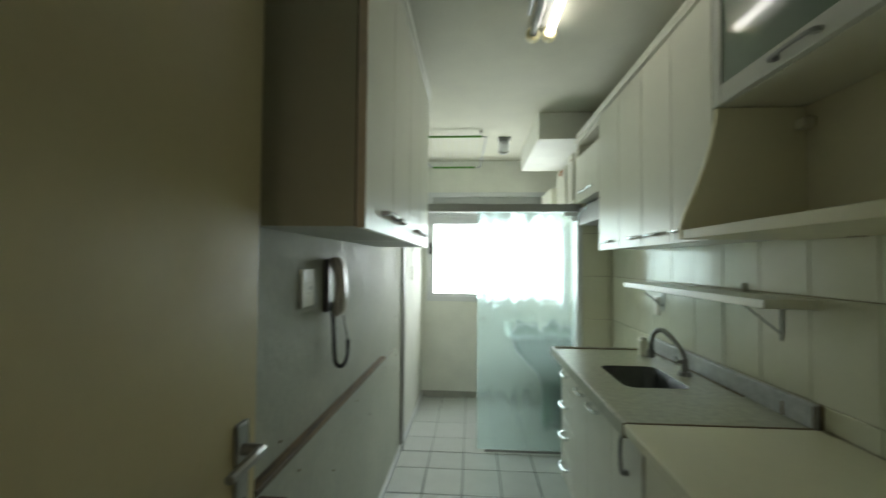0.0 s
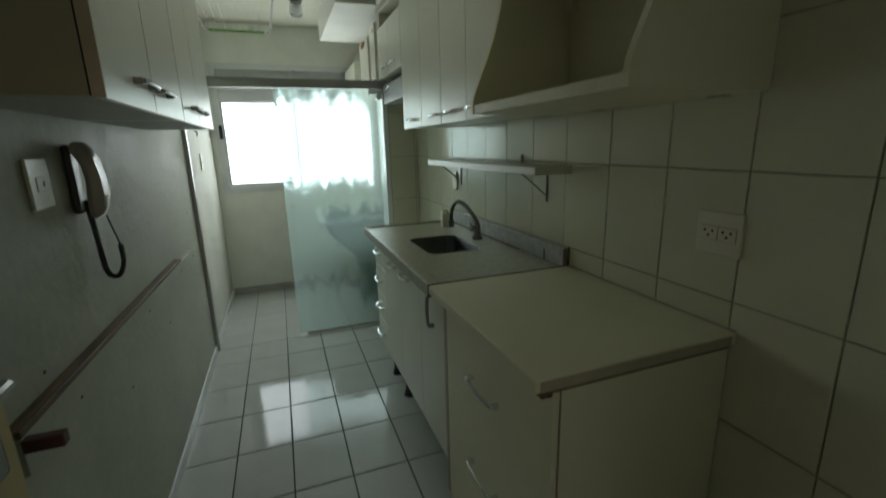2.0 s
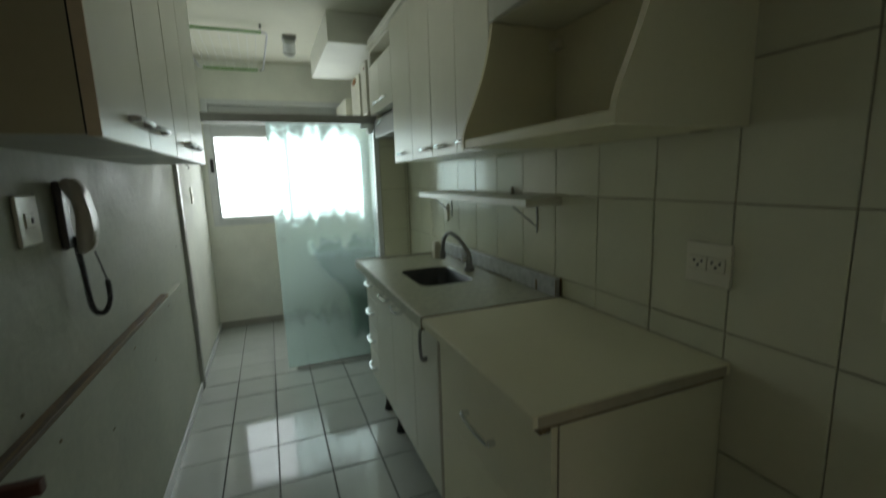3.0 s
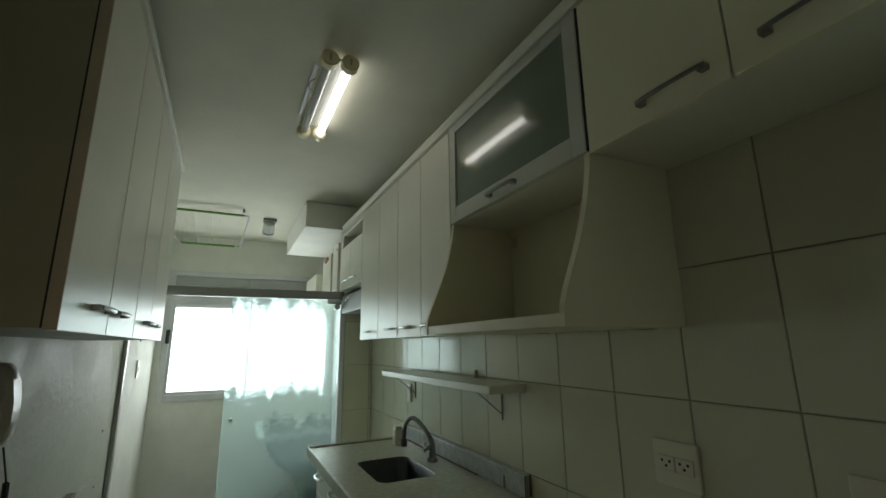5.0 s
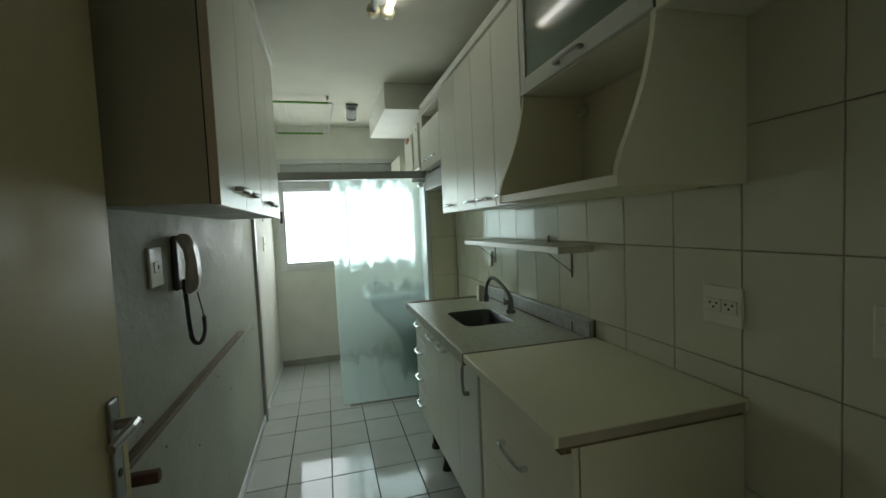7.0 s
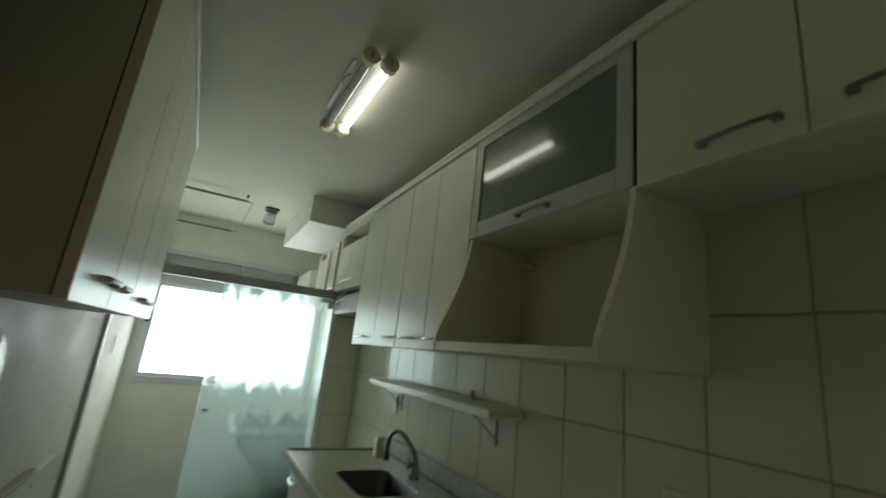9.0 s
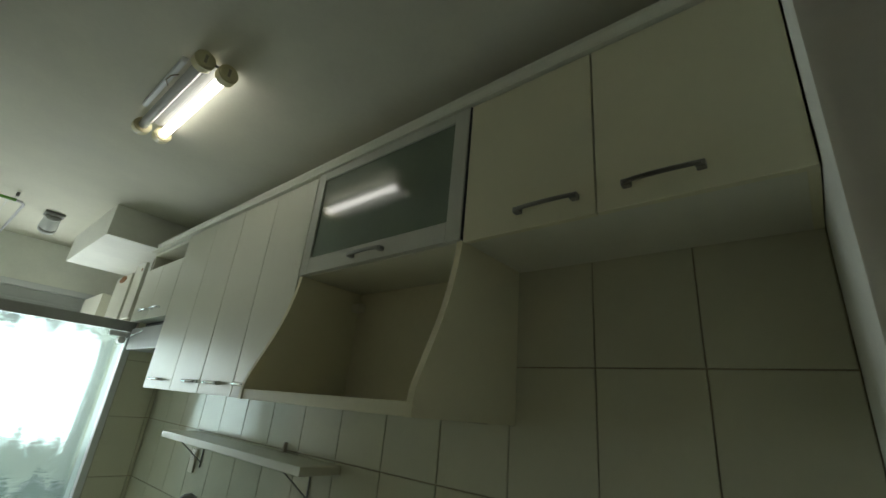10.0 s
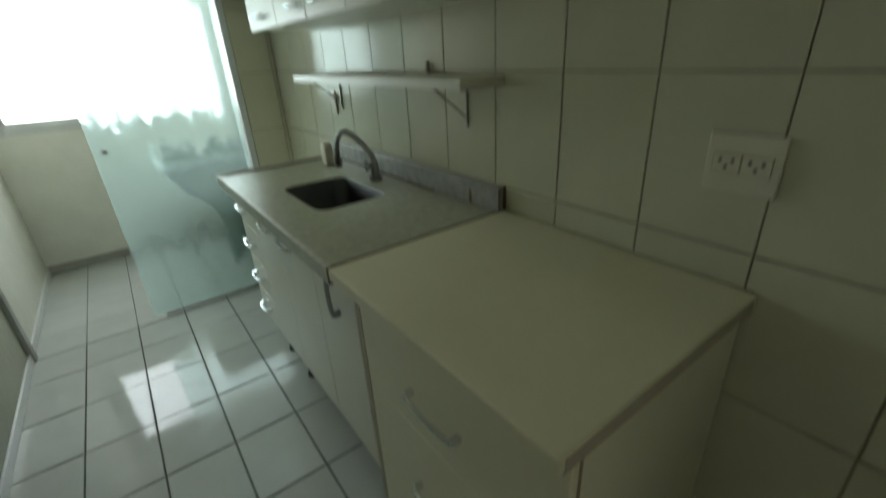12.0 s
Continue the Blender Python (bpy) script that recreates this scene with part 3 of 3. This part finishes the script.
def faucet():
    f = thing("faucet", "dull chrome gooseneck kitchen tap on the stone counter", "tap")
    bx, by = 1.022, 1.905
    bm = cyl((bx, by, ZK), (bx, by, ZK + 0.018), 0.026, 0.024)
    cyl((bx, by, ZK + 0.018), (bx, by, ZK + 0.075), 0.017, 0.014, bm=bm)
    part("body", bm, M_DULL, f, smooth=False)
    way = Vector((-0.075, 0.155, 0)).normalized()
    arc = [(0, 0.05), (0, 0.075), (0.012, 0.100), (0.038, 0.128), (0.066, 0.152), (0.092, 0.168), (0.115, 0.176), (0.138, 0.172),
           (0.156, 0.158), (0.168, 0.136), (0.173, 0.112), (0.174, 0.078)]
    pts = [Vector((bx, by, ZK + z)) + way * d for d, z in arc]
    part("spout", tube(pts, 0.0105, 12), M_DULL, f, smooth=True)
    e = pts[-1]
    part("nozzle", cyl(e, e + Vector((0, 0, -0.036)), 0.017, 0.014), M_DULL, f)
    k0 = Vector((bx, by, ZK + 0.055))
    w2 = Vector((-1, -0.25, 0.25)).normalized()
    bm = cyl(k0, k0 + w2 * 0.04, 0.009, 0.009, 12)
    for a in range(4):
        d = Vector((0, math.cos(a * math.pi / 2), math.sin(a * math.pi / 2))) * 0.02
        cyl(k0 + w2 * 0.042, k0 + w2 * 0.042 + d, 0.006, 0.005, 10, bm=bm)
    part("knob", bm, M_DULL, f)


faucet()


def soap():
    s = thing("soap_dispenser", "small ivory plastic soap holder on the back of the counter", "soap holder")
    part("bottle", box(0.980, 1.022, 2.275, 2.325, ZK, ZK + 0.085, 0.008), M_PLATE, s)
    part("lid", box(0.985, 1.017, 2.28, 2.32, ZK + 0.085, ZK + 0.095, 0.003), M_PLATE, s)


soap()


def wall_marks():
    """Plugged screw holes and a chipped skirting end on the painted wall."""
    for n, (yy, zz) in enumerate(((1.15, 0.90), (1.62, 0.60), (2.20, 0.61), (2.75, 0.78), (2.95, 1.02))):
        m = thing("screw_plug", "small grey screw plug in the painted wall", "screw plug", group="screw plugs in the wall")
        part("plug", cyl((XL + 0.0005, yy, zz), (XL + 0.004, yy, zz), 0.0045, 0.0035, 10), M_STAIN, m)
    k = thing("wall_hook", "small white cord hook on the laundry wall", "hook")
    part("hook", tube([(XL + 0.001, 3.62, 1.52), (XL + 0.02, 3.62, 1.515), (XL + 0.025, 3.62, 1.50), (XL + 0.018, 3.62, 1.488)], 0.004, 8), M_DULL, k)


wall_marks()


def shelf():
    s = thing("wall_shelf", "narrow white shelf on two wire brackets on the tiled wall", "shelf")
    part("board", box(0.965, XR - 0.001, 1.305, 2.47, 1.267, 1.295, 0.003), M_LAMW, s)
    for yy in (1.46, 2.33):
        bm = box(XR - 0.006, XR - 0.001, yy - 0.003, yy + 0.003, 1.15, 1.267, 0.001)
        tube([(XR - 0.006, yy, 1.175), (1.005, yy, 1.262)], 0.0025, 8, bm=bm)
        box(0.995, XR - 0.006, yy - 0.004, yy + 0.004, 1.262, 1.267, bm=bm)
        part("bracket", bm, M_HOOD, s)
    h = thing("wall_hook", "small dark peg standing on the white wall shelf", "hook")
    part("hook", cyl((XR - 0.010, 1.64, 1.297), (XR - 0.010, 1.64, 1.33), 0.009, 0.007, 12), M_EDGE, h)


shelf()


def socket(y, z, w, hgt, holes, label, x=XR, sgn=-1, name="double_socket"):
    s = thing(name, label, "socket")
    xa, xb = x + sgn * 0.001, x + sgn * 0.010
    part("plate", box(min(xa, xb), max(xa, xb), y - w / 2, y + w / 2, z - hgt / 2, z + hgt / 2, 0.003), M_PLATE, s)
    for cy, cz in holes:
        xc = x + sgn * 0.0125
        part("seam", box(min(xa, xb) - 0.0006, max(xa, xb) + 0.0006, y + cy - 0.0232, y + cy + 0.0232, z + cz - 0.0172, z + cz + 0.0172), M_EDGE, s)
        part("insert", box(min(xb, xc), max(xb, xc), y + cy - 0.022, y + cy + 0.022, z + cz - 0.016, z + cz + 0.016, 0.0008), M_PLATE, s)
        if name == "double_socket":
            for dy, dz in ((-0.010, 0.005), (0.0, -0.006), (0.010, 0.005)):
                part("pin_hole", cyl((x + sgn * 0.0095, y + cy + dy, z + cz + dz), (x + sgn * 0.0132, y + cy + dy, z + cz + dz), 0.0035, seg=10), M_BLACK, s)
        else:
            part("rocker_mark", box(x + (0.0124 if sgn > 0 else -0.0134), x + (0.0134 if sgn > 0 else -0.0124), y + cy + 0.004, y + cy + 0.011, z + cz - 0.006, z + cz + 0.006), M_BLACK, s)
    return s


socket(0.722, 1.154, 0.118, 0.104, ((0.0235, 0.0), (-0.0235, 0.0)), "ivory double power socket on the cream wall tiles")
socket(0.333, 1.160, 0.118, 0.104, ((0.0235, 0.0), (-0.0235, 0.0)), "ivory double power socket near the doorway")
socket(2.41, 1.17, 0.055, 0.10, ((0.0, 0.02),), "small ivory power socket under the shelf")
socket(1.314, 1.311, 0.100, 0.120, ((0.0, 0.0),), "ivory light switch plate on the painted wall", x=XL, sgn=1, name="switch_plate")
socket(3.75, 1.30, 0.075, 0.118, ((0.0, 0.0),), "white switch plate on the laundry wall", x=XL, sgn=1, name="switch_plate")


def phone():
    p = thing("entryphone", "grey entryphone on the wall, handset hung up, black coiled cord", "intercom")
    y, x = 1.492, XL
    part("base", box(x + 0.001, x + 0.020, y - 0.022, y + 0.03, 1.215, 1.405, 0.009), M_PHONED, p, "dark plastic base")
    bm = bmesh.new()
    prof = [(0.020, 1.405), (0.040, 1.413), (0.060, 1.400), (0.072, 1.365), (0.080, 1.315), (0.081, 1.265), (0.075, 1.225),
            (0.060, 1.205), (0.040, 1.200), (0.036, 1.235), (0.046, 1.262), (0.050, 1.31), (0.046, 1.352), (0.034, 1.375), (0.020, 1.380)]
    prism([(x + a, z) for a, z in prof], y - 0.022, y + 0.026, bm=bm)
    bmesh.ops.bevel(bm, geom=list(bm.edges), offset=0.005, segments=2, affect='EDGES')
    part("handset", bm, M_PHONE, p, smooth=True)
    path = []
    for k in range(60):
        t = k / 59
        if t < 0.45:
            q = t / 0.45
            c = Vector((x + 0.022 + 0.008 * q, y + 0.02 + 0.010 * q, 1.25 - 0.19 * q))
        elif t < 0.75:
            q = (t - 0.45) / 0.3 * math.pi
            c = Vector((x + 0.045 - 0.015 * math.cos(q), y + 0.062 - 0.032 * math.cos(q), 1.06 - 0.05 * math.sin(q)))
        elif t < 0.85:
            q = (t - 0.75) / 0.10
            c = Vector((x + 0.060, y + 0.094 - 0.004 * q, 1.06 + 0.045 * q))
        else:
            q = (t - 0.85) / 0.15
            c = Vector((x + 0.060 + 0.006 * q, y + 0.090 - 0.080 * q, 1.105 + 0.10 * q))
        path.append(c)
    fine = []
    for k in range(472):
        f_ = k / 8
        i = min(int(f_), 58)
        c = path[i].lerp(path[i + 1], f_ - i)
        d = (path[i + 1] - path[i]).normalized()
        a = d.cross(Vector((1, 0, 0))).normalized()
        b = d.cross(a)
        w = 0.0065 if k < 400 else 0.0004
        fine.append(c + w * (a * math.cos(k * 1.25) + b * math.sin(k * 1.25)))
    part("cord", tube(fine, 0.0022, 5), M_BLACK, p, "black coiled cord")


phone()


def fold_table():
    t = thing("fold_table_rail", "worn wood batten and white board screwed to the wall", "rail")
    def slanted(x1, y0, y1, z0, z1, drop):
        """A board on the wall whose far end hangs lower."""
        bm = box(XL + 0.001, XL + x1, y0, y1, z0, z1, 0.002)
        for v in bm.verts:
            v.co.z -= drop * (v.co.y - y0) / (y1 - y0)
        return bm
    part("batten", slanted(0.032, 0.958, 2.457, 0.850, 0.866, 0.014), M_WOOD, t)
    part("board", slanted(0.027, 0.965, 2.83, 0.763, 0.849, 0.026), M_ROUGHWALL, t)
    part("end_block", box(XL + 0.033, XL + 0.100, 0.948, 0.972, 0.822, 0.850, 0.003), M_REDWOOD, t, "dark red-brown wooden end block")
    for yy in (1.22, 1.85, 2.45, 2.78):
        part("screw", cyl((XL + 0.027, yy, 0.79), (XL + 0.030, yy, 0.79), 0.004, seg=10), M_STAIN, t)


fold_table()


def room_door():
    d = tagged(new("door_1"), label="cream painted flush door standing wide open", kind="structure")
    part("leaf", box(-0.345, -0.310, 0.01, 0.815, 0.008, 2.08, 0.002), M_DOOR, d)
    bm = box(-0.310, -0.303, 0.735, 0.778, 0.90, 1.10, 0.006)
    part("lock_plate", bm, M_DULL, d, "worn steel lock plate")
    bm = cyl((-0.303, 0.757, 1.05), (-0.268, 0.757, 1.05), 0.011, 0.010, 14)
    tube([(-0.270, 0.757, 1.05), (-0.265, 0.72, 1.052), (-0.268, 0.65, 1.047)], [0.011, 0.010, 0.008], 10, bm=bm)
    part("door_handle", bm, M_DULL, d, "dull steel lever handle")
    part("keyhole", cyl((-0.303, 0.757, 0.955), (-0.3015, 0.757, 0.955), 0.008, seg=12), M_BLACK, d)
    part("lock_front", box(-0.339, -0.316, 0.815, 0.8165, 0.93, 1.13), M_DULL, d)


room_door()


def glass_door():
    g = thing("sliding_glass_door", "sea-green rolled glass sliding door on a grey rail", "door")
    part("rail", box(XL + 0.003, 0.905, 3.19, 3.235, 1.772, 1.832, 0.003), M_ALU, g)
    bm = bmesh.new()
    v = [(0.152, 1.772), (0.872, 1.772), (0.872, 0.03), (0.157, 0.03)]
    prism(v, 3.206, 3.214, bm=bm)
    p = part("pane", bm, M_GLASSDOOR, g)
    p.data.materials.append(M_GLASSBACK)
    for f in p.data.polygons:
        f.material_index = 0 if f.center.y < 3.2065 else 1
    p.visible_shadow = False
    part("bottom_channel", box(0.212, 0.87, 3.202, 3.218, 0.012, 0.03, 0.002), M_ALU, g)
    bm = cyl((0.203, 3.222, 0.985), (0.203, 3.198, 0.985), 0.013, seg=16)
    part("finger_pull", bm, M_DULL, g)


glass_door()


def tank():
    t = thing("laundry_tank", "pale laundry tank behind glass door, its shade painted dark teal", "laundry sink")
    def rounded(x0, y0, x1, y1, z, r):
        """A ring of points round a rectangle with rounded corners."""
        out = []
        for cx, cy, a0 in ((x1 - r, y1 - r, 0), (x0 + r, y1 - r, 90), (x0 + r, y0 + r, 180), (x1 - r, y0 + r, 270)):
            out += [bm.verts.new((cx + r * math.cos(radians(a0 + 18 * k)), cy + r * math.sin(radians(a0 + 18 * k)), z)) for k in range(6)]
        return out

    def skin(rings):
        for q0, q1 in zip(rings, rings[1:]):
            for k in range(len(q0)):
                bm.faces.new((q0[k], q0[(k + 1) % len(q0)], q1[(k + 1) % len(q0)], q1[k]))

    bm = bmesh.new()
    outside = [(0.425, 3.56, 0.803), (0.425, 3.56, 0.780), (0.452, 3.585, 0.765), (0.480, 3.60, 0.700), (0.530, 3.63, 0.610),
               (0.600, 3.68, 0.515), (0.665, 3.74, 0.425), (0.735, 3.79, 0.355)]
    inside = [(0.450, 3.585, 0.803), (0.470, 3.605, 0.790), (0.520, 3.65, 0.660), (0.640, 3.72, 0.560)]
    rings = [rounded(x, y, 1.108 - (x - 0.425) * 0.35, 4.26 - (y - 3.56) * 0.6, z, 0.05) for x, y, z in outside]
    bowl = [rounded(x, y, 1.085, 4.235 - (y - 3.585) * 0.5, z, 0.045) for x, y, z in inside]
    skin(rings[::-1] + bowl)
    bm.faces.new(rings[-1])
    bm.faces.new(bowl[-1])
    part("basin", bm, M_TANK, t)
    bm = bmesh.new()
    lip = [rounded(x, y, 1.110 - (x - 0.42), 4.262 - (y - 3.555), z, 0.05) for x, y, z in ((0.420, 3.555, 0.790), (0.420, 3.555, 0.808), (0.432, 3.567, 0.812), (0.448, 3.583, 0.806))]
    skin(lip)
    part("rim", bm, M_TANKRIM, t, "rounded rim, its highlight painted paler")
    bm = bmesh.new()
    skin([rounded(0.742 + d, 3.80 + d, 0.99 - d, 4.08 - d, z, 0.06) for d, z in ((0, 0.354), (0.012, 0.20), (0.012, 0.06), (0, 0.0))])
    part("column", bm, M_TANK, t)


tank()


def laundry_cupboards():
    c = thing("laundry_cupboard", "old white cupboard with a broken chipboard corner above the rail", "cupboard")
    part("carcass", box(0.826, 1.114, 3.34, 3.66, 1.85, 2.150, 0.002), M_LAMW, c)
    part("filler_panel", box(0.838, 0.858, 3.160, 3.338, 1.85, 2.20, 0.002), M_LAMW, c)
    bm = bmesh.new()
    rng = random.Random(5)
    bmesh.ops.create_icosphere(bm, subdivisions=2, radius=1)
    for v in bm.verts:
        v.co = Vector((0.8255 + v.co.x * 0.010, 3.50 + v.co.y * 0.09 * rng.uniform(0.7, 1.1), 2.125 + v.co.z * 0.022 * rng.uniform(0.7, 1.2)))
    part("broken_corner", bm, M_ORANGE, c, "raw orange-brown broken chipboard")
    part("stain", cyl((0.8382, 3.20, 2.155), (0.8365, 3.20, 2.155), 0.012, seg=12), M_ORANGE, c)
    d = thing("laundry_cupboard", "low white cupboard on the wall beside the window", "cupboard")
    part("carcass", box(0.822, 1.10, 3.93, 4.47, 1.87, 2.075, 0.002), M_LAMW, d)
    part("dark_edge", box(0.884, 0.90, 3.900, 3.929, 1.87, 2.070), M_EDGE, d)
    r = thing("airer_bracket", "small white plastic airer bracket beside the glass door", "bracket")
    part("arm", box(0.775, 0.872, 3.135, 3.165, 1.735, 1.765, 0.006), M_WFRAME, r)
    part("roller", cyl((0.84, 3.12, 1.715), (0.84, 3.17, 1.715), 0.02, seg=16), M_WFRAME, r)
    part("rod", tube([(0.86, 3.14, 1.73), (0.868, 2.90, 1.765)], 0.003, 8), M_CHROME, r)


laundry_cupboards()


def lamp():
    l = thing("tube_lamp", "twin fluorescent ceiling lamp, one tube lit, yellowed end sockets", "ceiling lamp")
    part("tray", box(0.378, 0.466, 1.37, 1.90, ZC - 0.012, ZC - 0.001, 0.003), M_LAMPMIR, l, "lamp tray, the shadow between the tubes painted grey")
    part("bracket", box(0.340, 0.356, 1.42, 1.80, ZC - 0.02, ZC - 0.001, 0.003), M_WFRAME, l)
    for xx, mat in ((0.381, M_TUBEOFF), (0.453, M_TUBE)):
        part("tube", cyl((xx, 1.36, 2.424), (xx, 1.905, 2.424), 0.0165, seg=20), mat, l)
        for ya, yb in ((1.325, 1.365), (1.903, 1.943)):
            bm = cyl((xx, ya, 2.424), (xx, yb, 2.424), 0.031, 0.031, 28)
            bmesh.ops.bevel(bm, geom=[e for e in bm.edges if abs(e.verts[0].co.y - e.verts[1].co.y) < 1e-5 and e.calc_length() < 0.02],
                            offset=0.005, segments=2, affect='EDGES')
            socket_part = part("socket", bm, M_LAMPCAP, l)
            mark = box(xx - 0.004, xx + 0.004, ya - 0.0008, ya + 0.001, 2.41, 2.438) if ya < 1.5 else box(xx - 0.004, xx + 0.004, yb - 0.001, yb + 0.0008, 2.41, 2.438)
            part("slot", mark, M_EDGE, socket_part)
    part("wire", tube([(0.36, 1.50, 2.44), (0.345, 1.52, 2.435), (0.343, 1.56, 2.437), (0.36, 1.60, 2.445)], 0.002, 6), M_STAIN, l)


lamp()


def rack():
    r = thing("ceiling_clothes_rack", "white wire ceiling clothes rack with green bars on cords", "clothes rack")
    a, b = (3.45, 2.412), (4.20, 2.328)
    for (yy, zz), x1 in ((a, 0.205), (b, 0.160)):
        part("end_bar", tube([(-0.34 if yy < 4 else -0.275, yy, zz), (x1 - 0.02, yy, zz)], 0.009, 10), M_GREEN, r, "green plastic end bar")
    for k in range(9):
        x = -0.33 + 0.06 * k
        part("wire", tube([(x, a[0], a[1]), (x * 0.9 - 0.01, b[0], b[1])], 0.0022, 5), M_CORD, r)
    part("side_bar", tube([(0.185, a[0], a[1]), (0.210, a[0] + 0.008, a[1]), (0.222, a[0] + 0.04, a[1] - 0.003), (0.186, b[0] - 0.04, b[1] + 0.006), (0.178, b[0] - 0.01, b[1]), (0.160, b[0], b[1])], 0.007, 8), M_RACKBAR, r)
    part("side_bar", tube([(-0.34, a[0], a[1]), (-0.365, a[0] + 0.01, a[1]), (-0.37, a[0] + 0.04, a[1] - 0.003), (-0.30, b[0] - 0.04, b[1] + 0.006), (-0.28, b[0], b[1])], 0.007, 8), M_RACKBAR, r)
    for x, (yy, zz) in ((-0.30, a), (0.17, a), (-0.28, b), (0.10, b)):
        part("cord", tube([(x, yy, zz), (x + 0.01, yy - 0.01, ZC)], 0.002, 5), M_CORD, r)
        if yy < 4:
            part("pulley", box(x + 0.002, x + 0.018, yy - 0.020, yy - 0.002, ZC - 0.026, ZC - 0.001, 0.004), M_GREY, r, "small grey pulley block")


rack()


def spot():
    s = thing("ceiling_spot", "small grey ceiling spot lamp, unlit", "ceiling lamp")
    part("base", box(0.33, 0.432, 3.61, 3.70, ZC - 0.022, ZC - 0.001, 0.006), M_GREY, s)
    part("shade", cyl((0.381, 3.665, ZC - 0.0225), (0.381, 3.735, ZC - 0.072), 0.042, 0.048, 24), M_WFRAME, s)
    part("ring", cyl((0.381, 3.736, ZC - 0.073), (0.381, 3.750, ZC - 0.084), 0.044, 0.044, 24), M_GREY, s)
    part("lip", cyl((0.381, 3.7505, ZC - 0.0845), (0.381, 3.762, ZC - 0.093), 0.048, 0.046, 24), M_WFRAME, s)


spot()


# ---- tiles ----
def tile_mesh(name, w, h, d, mat, plane, gap=0.003, bevel=0.0015):
    bm = box(-w / 2 + gap / 2, w / 2 - gap / 2, -h / 2 + gap / 2, h / 2 - gap / 2, -d, 0)
    top = [e for e in bm.edges if all(v.co.z > -1e-6 for v in e.verts)]
    bmesh.ops.bevel(bm, geom=top, offset=bevel, segments=1, affect='EDGES')
    m = {'z': Matrix.Identity(4),
         '-x': Matrix(((0, 0, -1, 0), (-1, 0, 0, 0), (0, 1, 0, 0), (0, 0, 0, 1))),
         '-y': Matrix(((1, 0, 0, 0), (0, 0, -1, 0), (0, 1, 0, 0), (0, 0, 0, 1)))}[plane]
    bmesh.ops.transform(bm, matrix=m, verts=bm.verts)
    return mesh_of(name, bm, mat)


def lay(us, vs, plane, at, parent, mat, name="tile", depth=0.006, gap=0.003):
    """Tiles between the joint lines us and vs; cut tiles at the ends have meshes of their own size."""
    cache = {}
    rng = random.Random(3)
    for u0, u1 in zip(us, us[1:]):
        for v0, v1 in zip(vs, vs[1:]):
            k = (round(u1 - u0, 4), round(v1 - v0, 4))
            if k not in cache:
                cache[k] = tile_mesh(name, k[0], k[1], depth, mat, plane, gap)
            ob = new(name, cache[k])
            u, v = (u0 + u1) / 2, (v0 + v1) / 2
            ob.location = {'z': (u, v, at), '-x': (at, u, v), '-y': (u, at, v)}[plane]
            t = 0.0016
            ob.rotation_euler = (rng.uniform(-t, t), rng.uniform(-t, t), rng.uniform(-t, t) if plane == 'z' else 0)
            ob.parent = parent


def lines(lo, hi, phase, step):
    k0 = math.ceil((lo - phase) / step + 0.05)
    out = [lo]
    while phase + k0 * step < hi - 0.01:
        out.append(phase + k0 * step)
        k0 += 1
    return out + [hi]


ZL = [0.0, 0.067, 0.376, 0.685, 0.994, 1.303, 1.613, 1.922, 2.231, ZC - 0.001]
lay(lines(0.001, 3.175, 0.672, 0.224), ZL, '-x', XR, wall_right, M_TILE)
lay([RX, 1.099, XR - 0.0005], ZL[:-2] + [2.268], '-y', 3.17, wall_return, M_TILE, depth=0.006)
lay(lines(3.33, YF - 0.014, 0.672, 0.224), ZL, '-x', XR, wall_right, M_TILE)
floor = bpy.data.objects["floor"]
fx = lines(XL + 0.001, XR - 0.007, 0.060, 0.2415)
lay(fx, lines(0.0, 3.20, 1.630, 0.3285), 'z', 0.0, floor, M_FLOOR, depth=0.004, gap=0.0062)
lay(fx, lines(3.203, YF - 0.001, 3.463, 0.3215), 'z', 0.0, floor, M_FLOOR, depth=0.004, gap=0.004)
lay(lines(-1.3, 2.0, 0.060, 0.2415), lines(-2.4, -0.001, -0.0, 0.3285), 'z', 0.0, floor, M_FLOOR, depth=0.004, gap=0.0062)
